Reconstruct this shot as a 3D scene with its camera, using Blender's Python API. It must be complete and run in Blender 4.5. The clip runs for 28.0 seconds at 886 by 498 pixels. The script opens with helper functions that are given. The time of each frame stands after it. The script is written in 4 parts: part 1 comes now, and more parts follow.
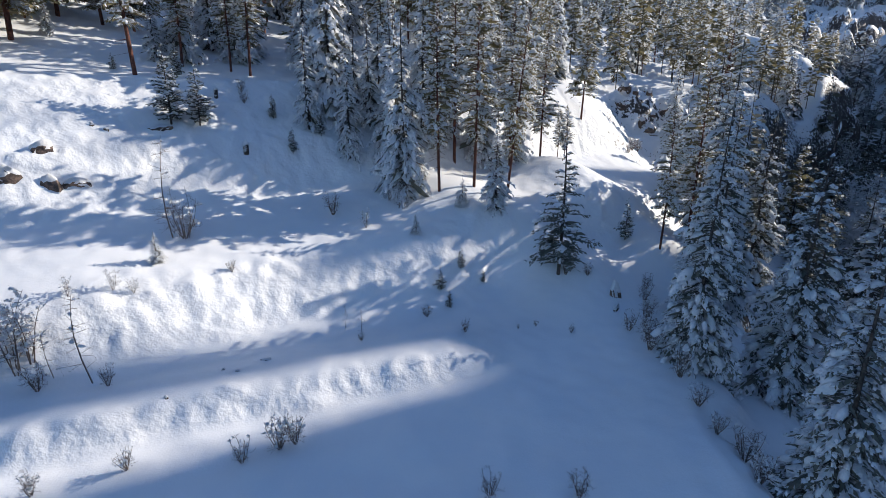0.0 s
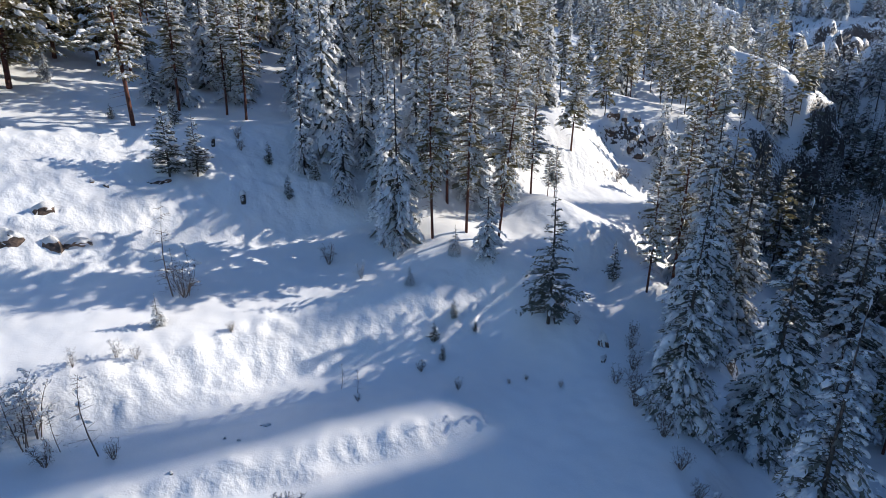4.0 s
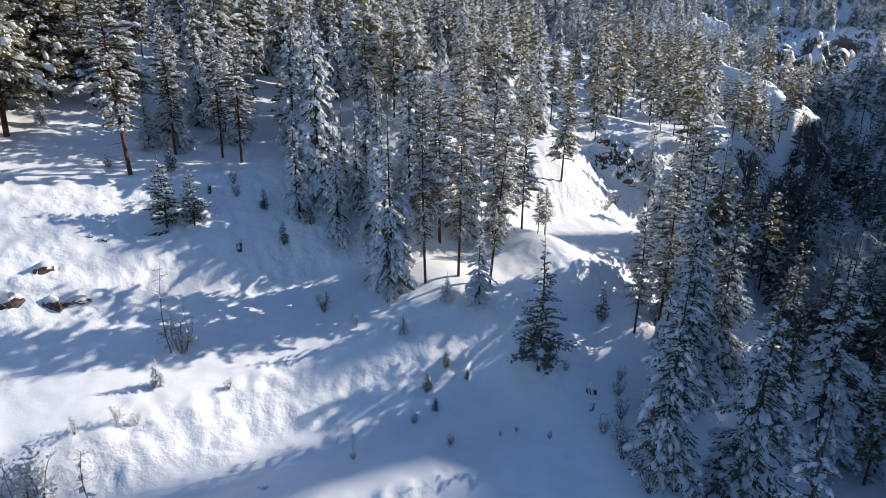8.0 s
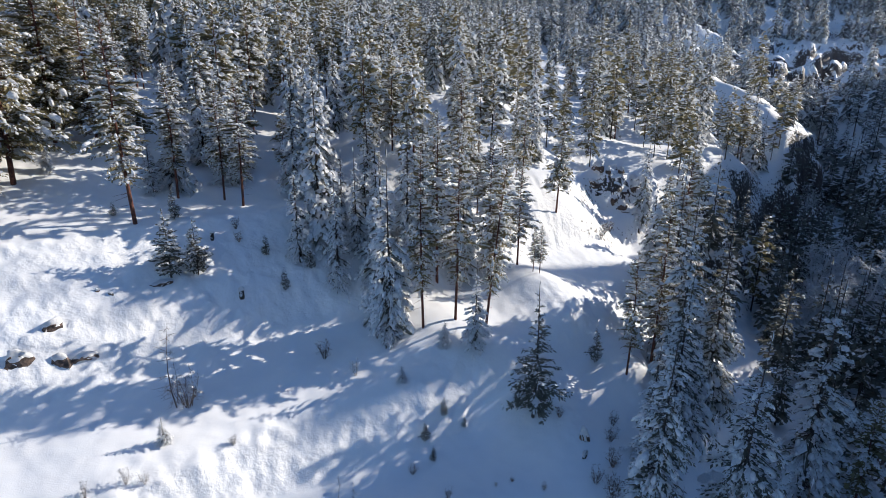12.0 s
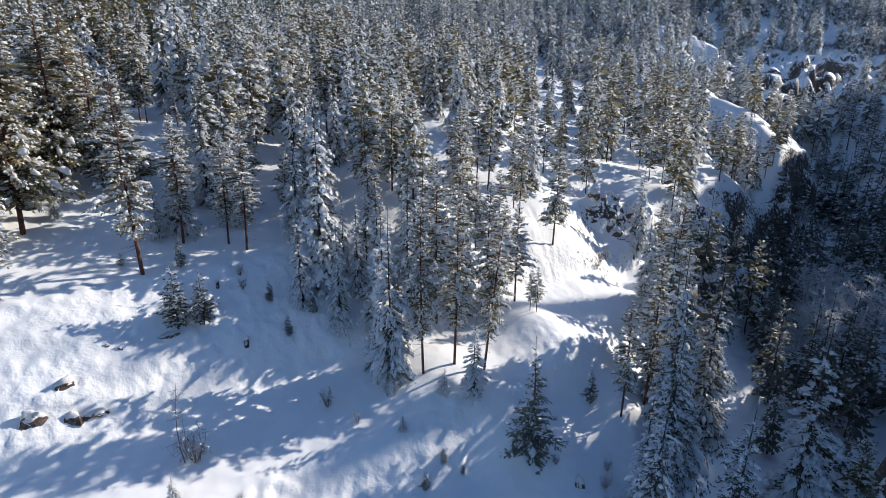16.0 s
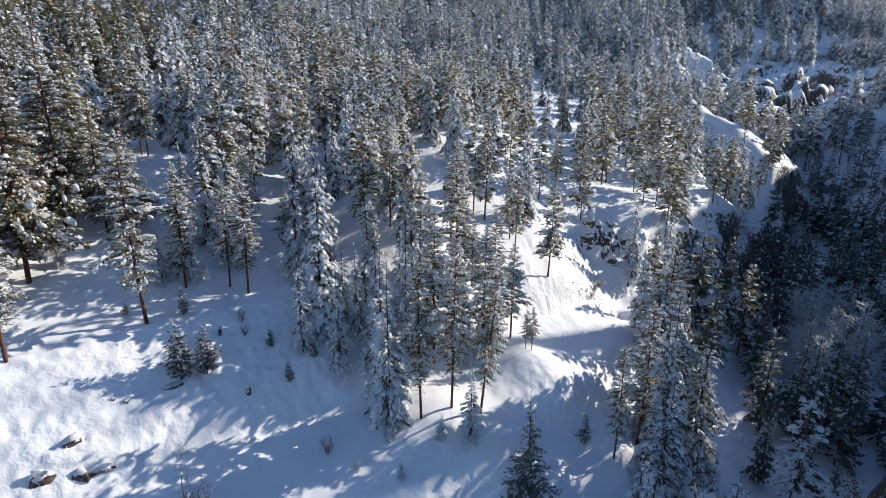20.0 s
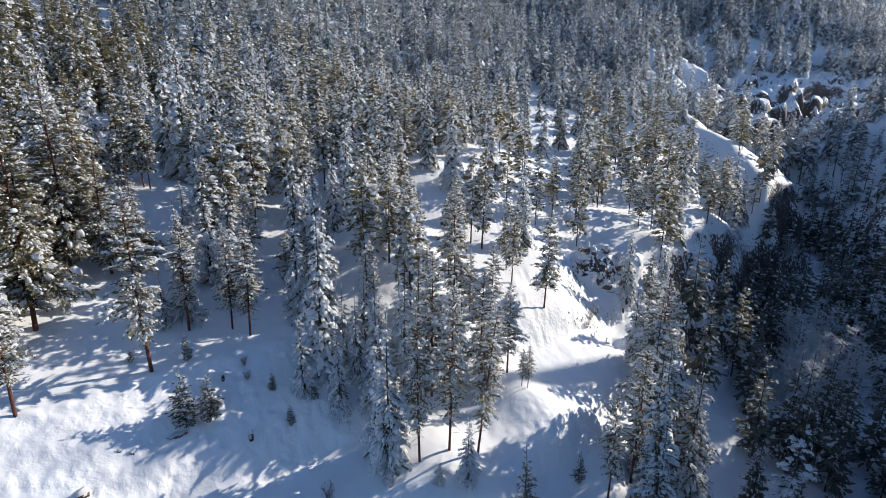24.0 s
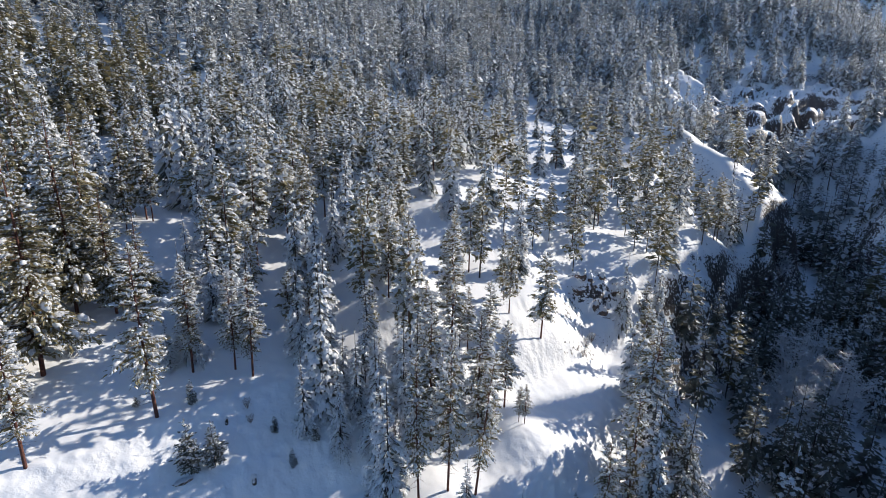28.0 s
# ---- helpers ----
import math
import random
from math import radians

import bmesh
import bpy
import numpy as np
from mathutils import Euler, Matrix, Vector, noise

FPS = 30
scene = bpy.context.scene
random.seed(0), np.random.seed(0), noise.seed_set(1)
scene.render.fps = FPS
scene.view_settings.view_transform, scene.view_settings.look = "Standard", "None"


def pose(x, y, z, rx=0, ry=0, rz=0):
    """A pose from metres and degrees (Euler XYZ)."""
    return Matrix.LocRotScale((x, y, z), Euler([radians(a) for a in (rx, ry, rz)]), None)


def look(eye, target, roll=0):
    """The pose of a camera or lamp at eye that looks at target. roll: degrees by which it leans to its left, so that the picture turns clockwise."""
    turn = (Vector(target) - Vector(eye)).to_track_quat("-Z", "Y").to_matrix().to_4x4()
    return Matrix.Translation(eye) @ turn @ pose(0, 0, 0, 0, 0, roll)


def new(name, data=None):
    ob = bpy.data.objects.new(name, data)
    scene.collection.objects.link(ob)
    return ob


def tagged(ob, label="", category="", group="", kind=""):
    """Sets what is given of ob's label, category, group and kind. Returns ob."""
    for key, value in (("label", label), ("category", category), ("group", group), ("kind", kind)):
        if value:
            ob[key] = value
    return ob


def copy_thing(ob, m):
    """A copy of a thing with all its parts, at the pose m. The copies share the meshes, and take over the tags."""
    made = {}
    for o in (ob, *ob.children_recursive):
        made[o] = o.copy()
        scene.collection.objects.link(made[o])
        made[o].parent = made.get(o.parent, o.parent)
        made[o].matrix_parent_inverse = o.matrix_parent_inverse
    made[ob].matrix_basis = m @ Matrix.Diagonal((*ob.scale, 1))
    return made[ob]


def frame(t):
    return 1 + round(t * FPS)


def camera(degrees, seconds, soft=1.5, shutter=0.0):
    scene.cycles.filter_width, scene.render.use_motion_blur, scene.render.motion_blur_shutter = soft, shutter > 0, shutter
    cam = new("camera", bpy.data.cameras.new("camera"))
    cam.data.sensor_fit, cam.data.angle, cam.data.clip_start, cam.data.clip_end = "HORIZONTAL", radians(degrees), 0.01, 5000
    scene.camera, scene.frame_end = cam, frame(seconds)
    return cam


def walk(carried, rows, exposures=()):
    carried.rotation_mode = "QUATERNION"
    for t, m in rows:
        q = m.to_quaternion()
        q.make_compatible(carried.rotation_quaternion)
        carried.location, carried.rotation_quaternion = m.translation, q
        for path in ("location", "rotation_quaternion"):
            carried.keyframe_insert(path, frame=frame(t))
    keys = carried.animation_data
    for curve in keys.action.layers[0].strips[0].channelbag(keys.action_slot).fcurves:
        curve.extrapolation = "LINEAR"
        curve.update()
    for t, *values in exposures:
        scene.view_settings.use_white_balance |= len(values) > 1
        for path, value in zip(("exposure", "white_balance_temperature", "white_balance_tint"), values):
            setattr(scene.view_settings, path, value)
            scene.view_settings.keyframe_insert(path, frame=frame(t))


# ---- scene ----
cam = camera(81.1, 28.0, 0.6)
METRES, EYE, TILT, LEAN, TURN = 40.0, 20.0, -16.5, 0.0, 0.0
ROWS = [
    (0.0, 0.0, 0.0, 0.0, 0.0, 0.0, -0.0),
    (0.5, -0.0001, -0.0041, 0.0152, -0.09, -0.01, 0.01),
    (1.0, -0.0004, -0.0092, 0.0304, -0.17, 0.02, 0.04),
    (1.5, -0.0008, -0.0145, 0.0459, -0.28, 0.05, 0.05),
    (2.0, -0.0011, -0.019, 0.0616, -0.39, 0.06, 0.06),
    (2.5, -0.0015, -0.0236, 0.0776, -0.49, 0.06, 0.08),
    (3.0, -0.002, -0.0282, 0.0935, -0.61, 0.08, 0.1),
    (3.5, -0.0026, -0.0327, 0.1094, -0.75, 0.08, 0.12),
    (5.5, -0.0006, -0.0494, 0.1742, -1.09, 0.07, 0.2),
    (6.0, -0.0004, -0.0537, 0.1898, -1.21, 0.09, 0.22),
    (6.5, -0.0002, -0.0577, 0.2054, -1.33, 0.1, 0.25),
    (7.0, -0.0001, -0.0616, 0.2206, -1.44, 0.13, 0.28),
    (7.5, 0.0002, -0.0658, 0.2359, -1.53, 0.15, 0.29),
    (8.0, -0.0001, -0.0704, 0.2509, -1.59, 0.2, 0.31),
    (8.5, -0.0004, -0.0761, 0.2665, -1.64, 0.24, 0.3),
    (9.0, -0.0004, -0.0817, 0.282, -1.7, 0.29, 0.31),
    (9.5, -0.0012, -0.0867, 0.2978, -1.79, 0.29, 0.32),
    (10.0, -0.0015, -0.0909, 0.3139, -1.84, 0.3, 0.33),
    (10.5, -0.0017, -0.096, 0.3298, -1.88, 0.32, 0.34),
    (11.0, -0.002, -0.1011, 0.3461, -1.92, 0.36, 0.34),
    (11.5, -0.0027, -0.1057, 0.3631, -1.94, 0.35, 0.34),
    (12.0, -0.0028, -0.1109, 0.3795, -1.96, 0.41, 0.33),
    (12.5, -0.0039, -0.1166, 0.3965, -1.99, 0.44, 0.33),
    (14.5, -0.0062, -0.1405, 0.467, -2.11, 0.51, 0.34),
    (15.0, -0.0069, -0.1452, 0.4851, -2.14, 0.5, 0.32),
    (15.5, -0.0082, -0.1502, 0.5031, -2.19, 0.5, 0.34),
    (16.0, -0.0092, -0.1552, 0.5205, -2.24, 0.54, 0.36),
    (16.5, -0.0095, -0.16, 0.5383, -2.28, 0.56, 0.37),
    (17.0, -0.01, -0.1657, 0.5563, -2.34, 0.59, 0.37),
    (17.5, -0.0101, -0.1709, 0.5741, -2.37, 0.6, 0.37),
    (18.0, -0.0108, -0.1768, 0.5918, -2.41, 0.63, 0.38),
    (18.5, -0.011, -0.1814, 0.6096, -2.45, 0.64, 0.39),
    (19.0, -0.0108, -0.1865, 0.6274, -2.5, 0.67, 0.39),
    (19.5, -0.0115, -0.1917, 0.6454, -2.55, 0.69, 0.38),
    (20.0, -0.0116, -0.197, 0.6637, -2.59, 0.71, 0.38),
    (20.5, -0.012, -0.2019, 0.6815, -2.65, 0.74, 0.41),
    (21.0, -0.0131, -0.2073, 0.7005, -2.72, 0.73, 0.4),
    (21.5, -0.0127, -0.2131, 0.718, -2.76, 0.79, 0.4),
    (23.5, -0.013, -0.2342, 0.7928, -2.8, 0.79, 0.38),
    (24.0, -0.0137, -0.2394, 0.8108, -2.85, 0.82, 0.39),
    (24.5, -0.0143, -0.2446, 0.8292, -2.94, 0.83, 0.4),
    (25.0, -0.0151, -0.2499, 0.8476, -3.05, 0.85, 0.42),
    (25.5, -0.015, -0.2556, 0.8663, -3.09, 0.88, 0.42),
    (26.0, -0.0158, -0.2608, 0.8846, -3.1, 0.9, 0.42),
    (26.5, -0.0161, -0.2665, 0.9025, -3.09, 0.94, 0.41),
    (27.0, -0.0163, -0.2723, 0.9211, -3.08, 0.96, 0.38),
    (27.5, -0.0168, -0.2785, 0.9391, -3.06, 0.97, 0.4),
    (28.0, -0.0172, -0.2843, 0.9579, -3.07, 0.98, 0.36),
]
walk(cam, [(t, pose(0, 0, EYE, TILT, LEAN, TURN) @ pose(METRES * x, METRES * y, METRES * z, 90 + pitch, roll, yaw)) for t, x, y, z, yaw, pitch, roll in ROWS],
     [(0.0, 0.3, 6000, 10), (28.0, 0.3, 6000, 10)])

SUN_WAY = Vector((0.822, 0.400, 0.407)).normalized()
world = bpy.data.worlds.new("winter_sky")
scene.world = world
world.use_nodes = True
sky = world.node_tree.nodes.new("ShaderNodeTexSky")
sky.sky_type, sky.sun_disc = "NISHITA", False
sky.sun_elevation, sky.sun_rotation = math.asin(SUN_WAY.z), math.atan2(SUN_WAY.x, SUN_WAY.y)
sky.altitude, sky.air_density, sky.dust_density, sky.ozone_density = 900, 1.0, 0.2, 4.0
world.node_tree.links.new(sky.outputs[0], world.node_tree.nodes["Background"].inputs[0])
world.node_tree.nodes["Background"].inputs[1].default_value = 0.122
sun = new("sun", bpy.data.lights.new("sun", "SUN"))
sun.data.energy, sun.data.angle, sun.data.color = 5.0, radians(0.5), (1.0, 0.88, 0.72)
sun.matrix_world = look(SUN_WAY * 300, (0, 0, 0))

# ---- materials ----


def material(name, base, rough=0.7, metal=0.0):
    m = bpy.data.materials.new(name)
    m.use_nodes = True
    b = m.node_tree.nodes["Principled BSDF"]
    b.inputs["Base Color"].default_value = (*base, 1)
    b.inputs["Roughness"].default_value, b.inputs["Metallic"].default_value = rough, metal
    return m


def node(m, kind, **values):
    nd = m.node_tree.nodes.new(kind)
    for key, value in values.items():
        nd.inputs[key.replace("_", " ")].default_value = value
    return nd


def wire(m, a, out, b, into):
    m.node_tree.links.new(a.outputs[out], b.inputs[into])


def mixed(m, factor, a, b):
    """A colour mix of two colours or sockets."""
    mix = m.node_tree.nodes.new("ShaderNodeMix")
    mix.data_type = "RGBA"
    m.node_tree.links.new(factor, mix.inputs[0])
    for value, socket in ((a, mix.inputs[6]), (b, mix.inputs[7])):
        if isinstance(value, tuple):
            socket.default_value = (*value, 1)
        else:
            m.node_tree.links.new(value, socket)
    return mix.outputs[2]


def graded(m, socket, low, high):
    """A ramp from 0 at low to 1 at high."""
    r = m.node_tree.nodes.new("ShaderNodeMapRange")
    r.interpolation_type = "SMOOTHSTEP"
    r.inputs[1].default_value, r.inputs[2].default_value = low, high
    m.node_tree.links.new(socket, r.inputs[0])
    return r.outputs[0]


def summed(m, op, a, b):
    s = m.node_tree.nodes.new("ShaderNodeMath")
    s.operation = op
    for value, socket in ((a, s.inputs[0]), (b, s.inputs[1])):
        if isinstance(value, (int, float)):
            socket.default_value = value
        else:
            m.node_tree.links.new(value, socket)
    return s.outputs[0]


def world_noise(m, size, detail=3.0, rough=0.55):
    g = m.node_tree.nodes.new("ShaderNodeNewGeometry")
    t = node(m, "ShaderNodeTexNoise", Scale=1 / size, Detail=detail, Roughness=rough)
    wire(m, g, "Position", t, "Vector")
    return t.outputs[0]


def bumped(m, height, strength, distance):
    b = node(m, "ShaderNodeBump", Strength=strength, Distance=distance)
    m.node_tree.links.new(height, b.inputs["Height"])
    m.node_tree.links.new(b.outputs[0], m.node_tree.nodes["Principled BSDF"].inputs["Normal"])


def coloured(m, socket):
    m.node_tree.links.new(socket, m.node_tree.nodes["Principled BSDF"].inputs["Base Color"])


def snow_ground():
    """Snow, with bare rock where the slope is too steep to hold it."""
    m = material("snow_cover", (0.86, 0.87, 0.88), 0.65)
    g = m.node_tree.nodes.new("ShaderNodeNewGeometry")
    sep = m.node_tree.nodes.new("ShaderNodeSeparateXYZ")
    wire(m, g, "Normal", sep, 0)
    wide, fine = world_noise(m, 5.0, 4.0), world_noise(m, 0.9, 4.0, 0.65)
    steep = summed(m, "ADD", sep.outputs[2], summed(m, "MULTIPLY", summed(m, "SUBTRACT", fine, 0.5), 1.5))
    steep = summed(m, "ADD", steep, summed(m, "MULTIPLY", summed(m, "SUBTRACT", wide, 0.5), 0.35))
    place = m.node_tree.nodes.new("ShaderNodeSeparateXYZ")
    wire(m, g, "Position", place, 0)
    craggy = graded(m, summed(m, "ADD", place.outputs[0], summed(m, "MULTIPLY", place.outputs[1], 0.35)), 50, 66)
    steep = summed(m, "ADD", steep, summed(m, "MULTIPLY", summed(m, "SUBTRACT", 1.0, craggy), 0.6))
    bare = summed(m, "MULTIPLY", graded(m, place.outputs[1], 288, 306), graded(m, place.outputs[0], 168, 190))
    bare = summed(m, "MULTIPLY", bare, summed(m, "SUBTRACT", 1.0, graded(m, place.outputs[1], 360, 385)))
    steep = summed(m, "SUBTRACT", steep, summed(m, "MULTIPLY", bare, 0.14))
    rock = mixed(m, graded(m, fine, 0.35, 0.7), (0.048, 0.04, 0.036), (0.115, 0.086, 0.068))
    snow = mixed(m, graded(m, wide, 0.3, 0.7), (0.83, 0.85, 0.88), (0.90, 0.90, 0.90))
    coloured(m, mixed(m, graded(m, steep, 0.40, 0.49), rock, snow))
    clods = summed(m, "MULTIPLY", world_noise(m, 0.75, 3.0, 0.5), summed(m, "SUBTRACT", 1.15, graded(m, sep.outputs[2], 0.72, 0.97)))
    bumped(m, summed(m, "ADD", clods, summed(m, "MULTIPLY", world_noise(m, 0.12, 2.0), 0.1)), 0.5, 0.25)
    return m


def glowing_through(m, share, tint):
    """Lets part of the light through, as thin needles and loose snow do."""
    out = next(n for n in m.node_tree.nodes if n.type == "OUTPUT_MATERIAL")
    through_, mix = node(m, "ShaderNodeBsdfTranslucent"), node(m, "ShaderNodeMixShader", Fac=share)
    base = m.node_tree.nodes["Principled BSDF"]
    if base.inputs["Base Color"].links:
        m.node_tree.links.new(base.inputs["Base Color"].links[0].from_socket, through_.inputs[0])
    else:
        through_.inputs[0].default_value = (*tint, 1)
    m.node_tree.links.new(base.outputs[0], mix.inputs[1]), m.node_tree.links.new(through_.outputs[0], mix.inputs[2])
    m.node_tree.links.new(mix.outputs[0], out.inputs[0])


def tree_snow():
    m = material("clumped_snow", (0.88, 0.89, 0.91), 0.6)
    fine = world_noise(m, 0.16, 3.0)
    coloured(m, mixed(m, graded(m, fine, 0.3, 0.65), (0.80, 0.82, 0.85), (0.91, 0.91, 0.91)))
    bumped(m, fine, 0.6, 0.08)
    glowing_through(m, 0.30, (0.9, 0.9, 0.9))
    return m


def needle_leaf(name, dark, light):
    m = material(name, dark, 0.6)
    info = m.node_tree.nodes.new("ShaderNodeObjectInfo")
    g = m.node_tree.nodes.new("ShaderNodeNewGeometry")
    tone = summed(m, "MULTIPLY", summed(m, "ADD", g.outputs["Random Per Island"], info.outputs["Random"]), 0.3)
    tone = summed(m, "ADD", tone, summed(m, "MULTIPLY", graded(m, world_noise(m, 7.0, 2.0), 0.35, 0.65), 0.4))
    coloured(m, mixed(m, tone, dark, light))
    glowing_through(m, 0.35, light)
    return m


def bark(name, dark, light, size):
    m = material(name, dark, 0.9)
    t = world_noise(m, size, 5.0, 0.7)
    coloured(m, mixed(m, graded(m, t, 0.35, 0.65), dark, light))
    bumped(m, t, 0.8, 0.03)
    return m


SNOW, TREE_SNOW = snow_ground(), tree_snow()
FIR_LEAF = needle_leaf("fir_needles", (0.09, 0.097, 0.077), (0.25, 0.248, 0.205))
PINE_LEAF = needle_leaf("pine_needles", (0.105, 0.10, 0.052), (0.33, 0.28, 0.15))
# far needles, paler and greyer: distance haze put into their colour
HAZED_LEAF = needle_leaf("hazed_needles", (0.20, 0.215, 0.21), (0.44, 0.45, 0.44))
FIR_BARK = bark("grey_bark", (0.040, 0.032, 0.027), (0.11, 0.09, 0.075), 0.15)
PINE_BARK = bark("red_brown_bark", (0.055, 0.022, 0.016), (0.17, 0.065, 0.042), 0.2)
ROCK = bark("brown_rock", (0.05, 0.04, 0.035), (0.19, 0.13, 0.10), 0.4)
TWIG = bark("bare_twigs", (0.10, 0.075, 0.065), (0.24, 0.19, 0.16), 0.1)

# ---- the lie of the land ----
LATTICE = np.random.RandomState(7).rand(256, 256)


def value_noise(x, y, size, shift=0):
    """Smooth noise from -1 to 1 with lumps of about that size in metres."""
    u, v = np.asarray(x, float) / size + 31.7 * shift + 500, np.asarray(y, float) / size + 17.3 * shift + 500
    i, j = np.floor(u).astype(int), np.floor(v).astype(int)
    u, v = u - i, v - j
    u, v = u * u * (3 - 2 * u), v * v * (3 - 2 * v)
    a, b = LATTICE[i % 256, j % 256], LATTICE[(i + 1) % 256, j % 256]
    c, d = LATTICE[i % 256, (j + 1) % 256], LATTICE[(i + 1) % 256, (j + 1) % 256]
    return 2 * (a * (1 - u) * (1 - v) + b * u * (1 - v) + c * (1 - u) * v + d * u * v) - 1


def ramp(a, b, x):
    s = np.clip((np.asarray(x, float) - a) / (b - a), 0, 1)
    return s * s * (3 - 2 * s)


def mound(x, y, cx, cy, r, high):
    return high * np.exp(-((x - cx) ** 2 + (y - cy) ** 2) / r ** 2)


# the hillside's section: metres up the fall line, height
RUN = (-400, -60, -30, -12, -5, -1, 1.4, 4.8, 6.5, 15.5, 16.6, 19.6, 22, 28, 34, 45, 70, 157, 337, 520, 640, 900, 4000)
RISE = (-40, -6, -0.6, 0.4, 1.0, 1.4, 2.3, 6.2, 7.0, 9.7, 10.6, 15.1, 17.2, 21.7, 23.0, 26.0, 34.0, 56.0, 122.0, 214.0, 240.0, 150.0, 60.0)
# the gorge's bed: x, y, bed height, bed half width, way from the bed's line to the west rim
BED = ((52, -120, -22, 8, 38), (51, -20, -22, 7, 33), (51, 25, -21, 6, 33), (59, 58, -20, 6, 31), (80, 92, -19, 7, 36),
       (112, 136, -18, 7, 25), (168, 190, -16, 6, 22), (194, 228, -10, 6, 30), (197, 256, 8, 6, 24), (194, 285, 36, 5, 14))


# unseen ridge closing the gorge's sunny side: notches and summits shaped for shadow bands
SHADE_RIDGE_AT = (18, 20, 20.3, 21.5, 21.9, 24, 28.0, 28.5, 31.6, 32.1, 34, 38.8, 39.4, 42.2, 43, 46.2, 47.2, 50.8, 52, 57, 57.8, 62.4, 63.2, 69.2, 70.3, 72, 74, 79, 83, 99, 104)
SHADE_RIDGE_UP = (80, 80, -14, -14, 80, 80, 84, -24, -24, 86, 86, 82, -20, -20, 72, 72, 14, 10, -4, -4, 74, 74, 12, 12, 4, 4, 16, 16, 38, 38, 16)

# knolls and hollows of the hillside: x, y, radius, height
KNOLLS = ((144, 204, 14, -3.5), (129, 208, 15, 1.8), (122.7, 242, 20, 1.5), (106.8, 239, 20, 13.1), (38.5, 121, 10, -4.3), (51.7, 123.5, 10, -3.6), (39.8, 104.3, 9, -6.7), (23.6, 91.2, 9, 0.9), (16.1, 69.8, 7, 3.5), (-2.9, 85.5, 10, 3.5), (-6.7, 97.5, 11, 3.9), (17.7, 101.2, 10, -0.8), (55, 161, 12, -3.0), (77.5, 169, 12, -2.8), (93, 178, 11, 5.3), (88, 154, 14, 1.6), (80, 137, 13, -2.1), (-52, 101, 15, 1.9), (155, 362, 50, 20.8), (4, 131, 18, 5.4), (143, 404, 40, 9.8), (312, 403, 35, -16.3), (20, 160, 25, 4.1))


def section(n):
    return sum(np.interp(n + o, RUN, RISE) for o in (-0.4, 0, 0.4)) / 3


def gorge(x, y):
    """Way to the gorge's line (negative west of it), bed height, bed half width, way to the rim."""
    best = np.full(np.shape(x), 1e9)
    side, bed, half, rim = (np.zeros(np.shape(x)) for _ in range(4))
    for (ax, ay, az, aw, ar), (bx, by, bz, bw, br) in zip(BED, BED[1:]):
        lx, ly = bx - ax, by - ay
        s = np.clip(((x - ax) * lx + (y - ay) * ly) / (lx * lx + ly * ly), 0, 1)
        ex, ey = x - ax - s * lx, y - ay - s * ly
        d = np.hypot(ex, ey)
        near = d < best
        best = np.where(near, d, best)
        side = np.where(near, np.where(lx * ey - ly * ex > 0, -d, d), side)
        bed, half, rim = (np.where(near, p + s * (q - p), o) for p, q, o in ((az, bz, bed), (aw, bw, half), (ar, br, rim)))
    return side, bed, half, rim


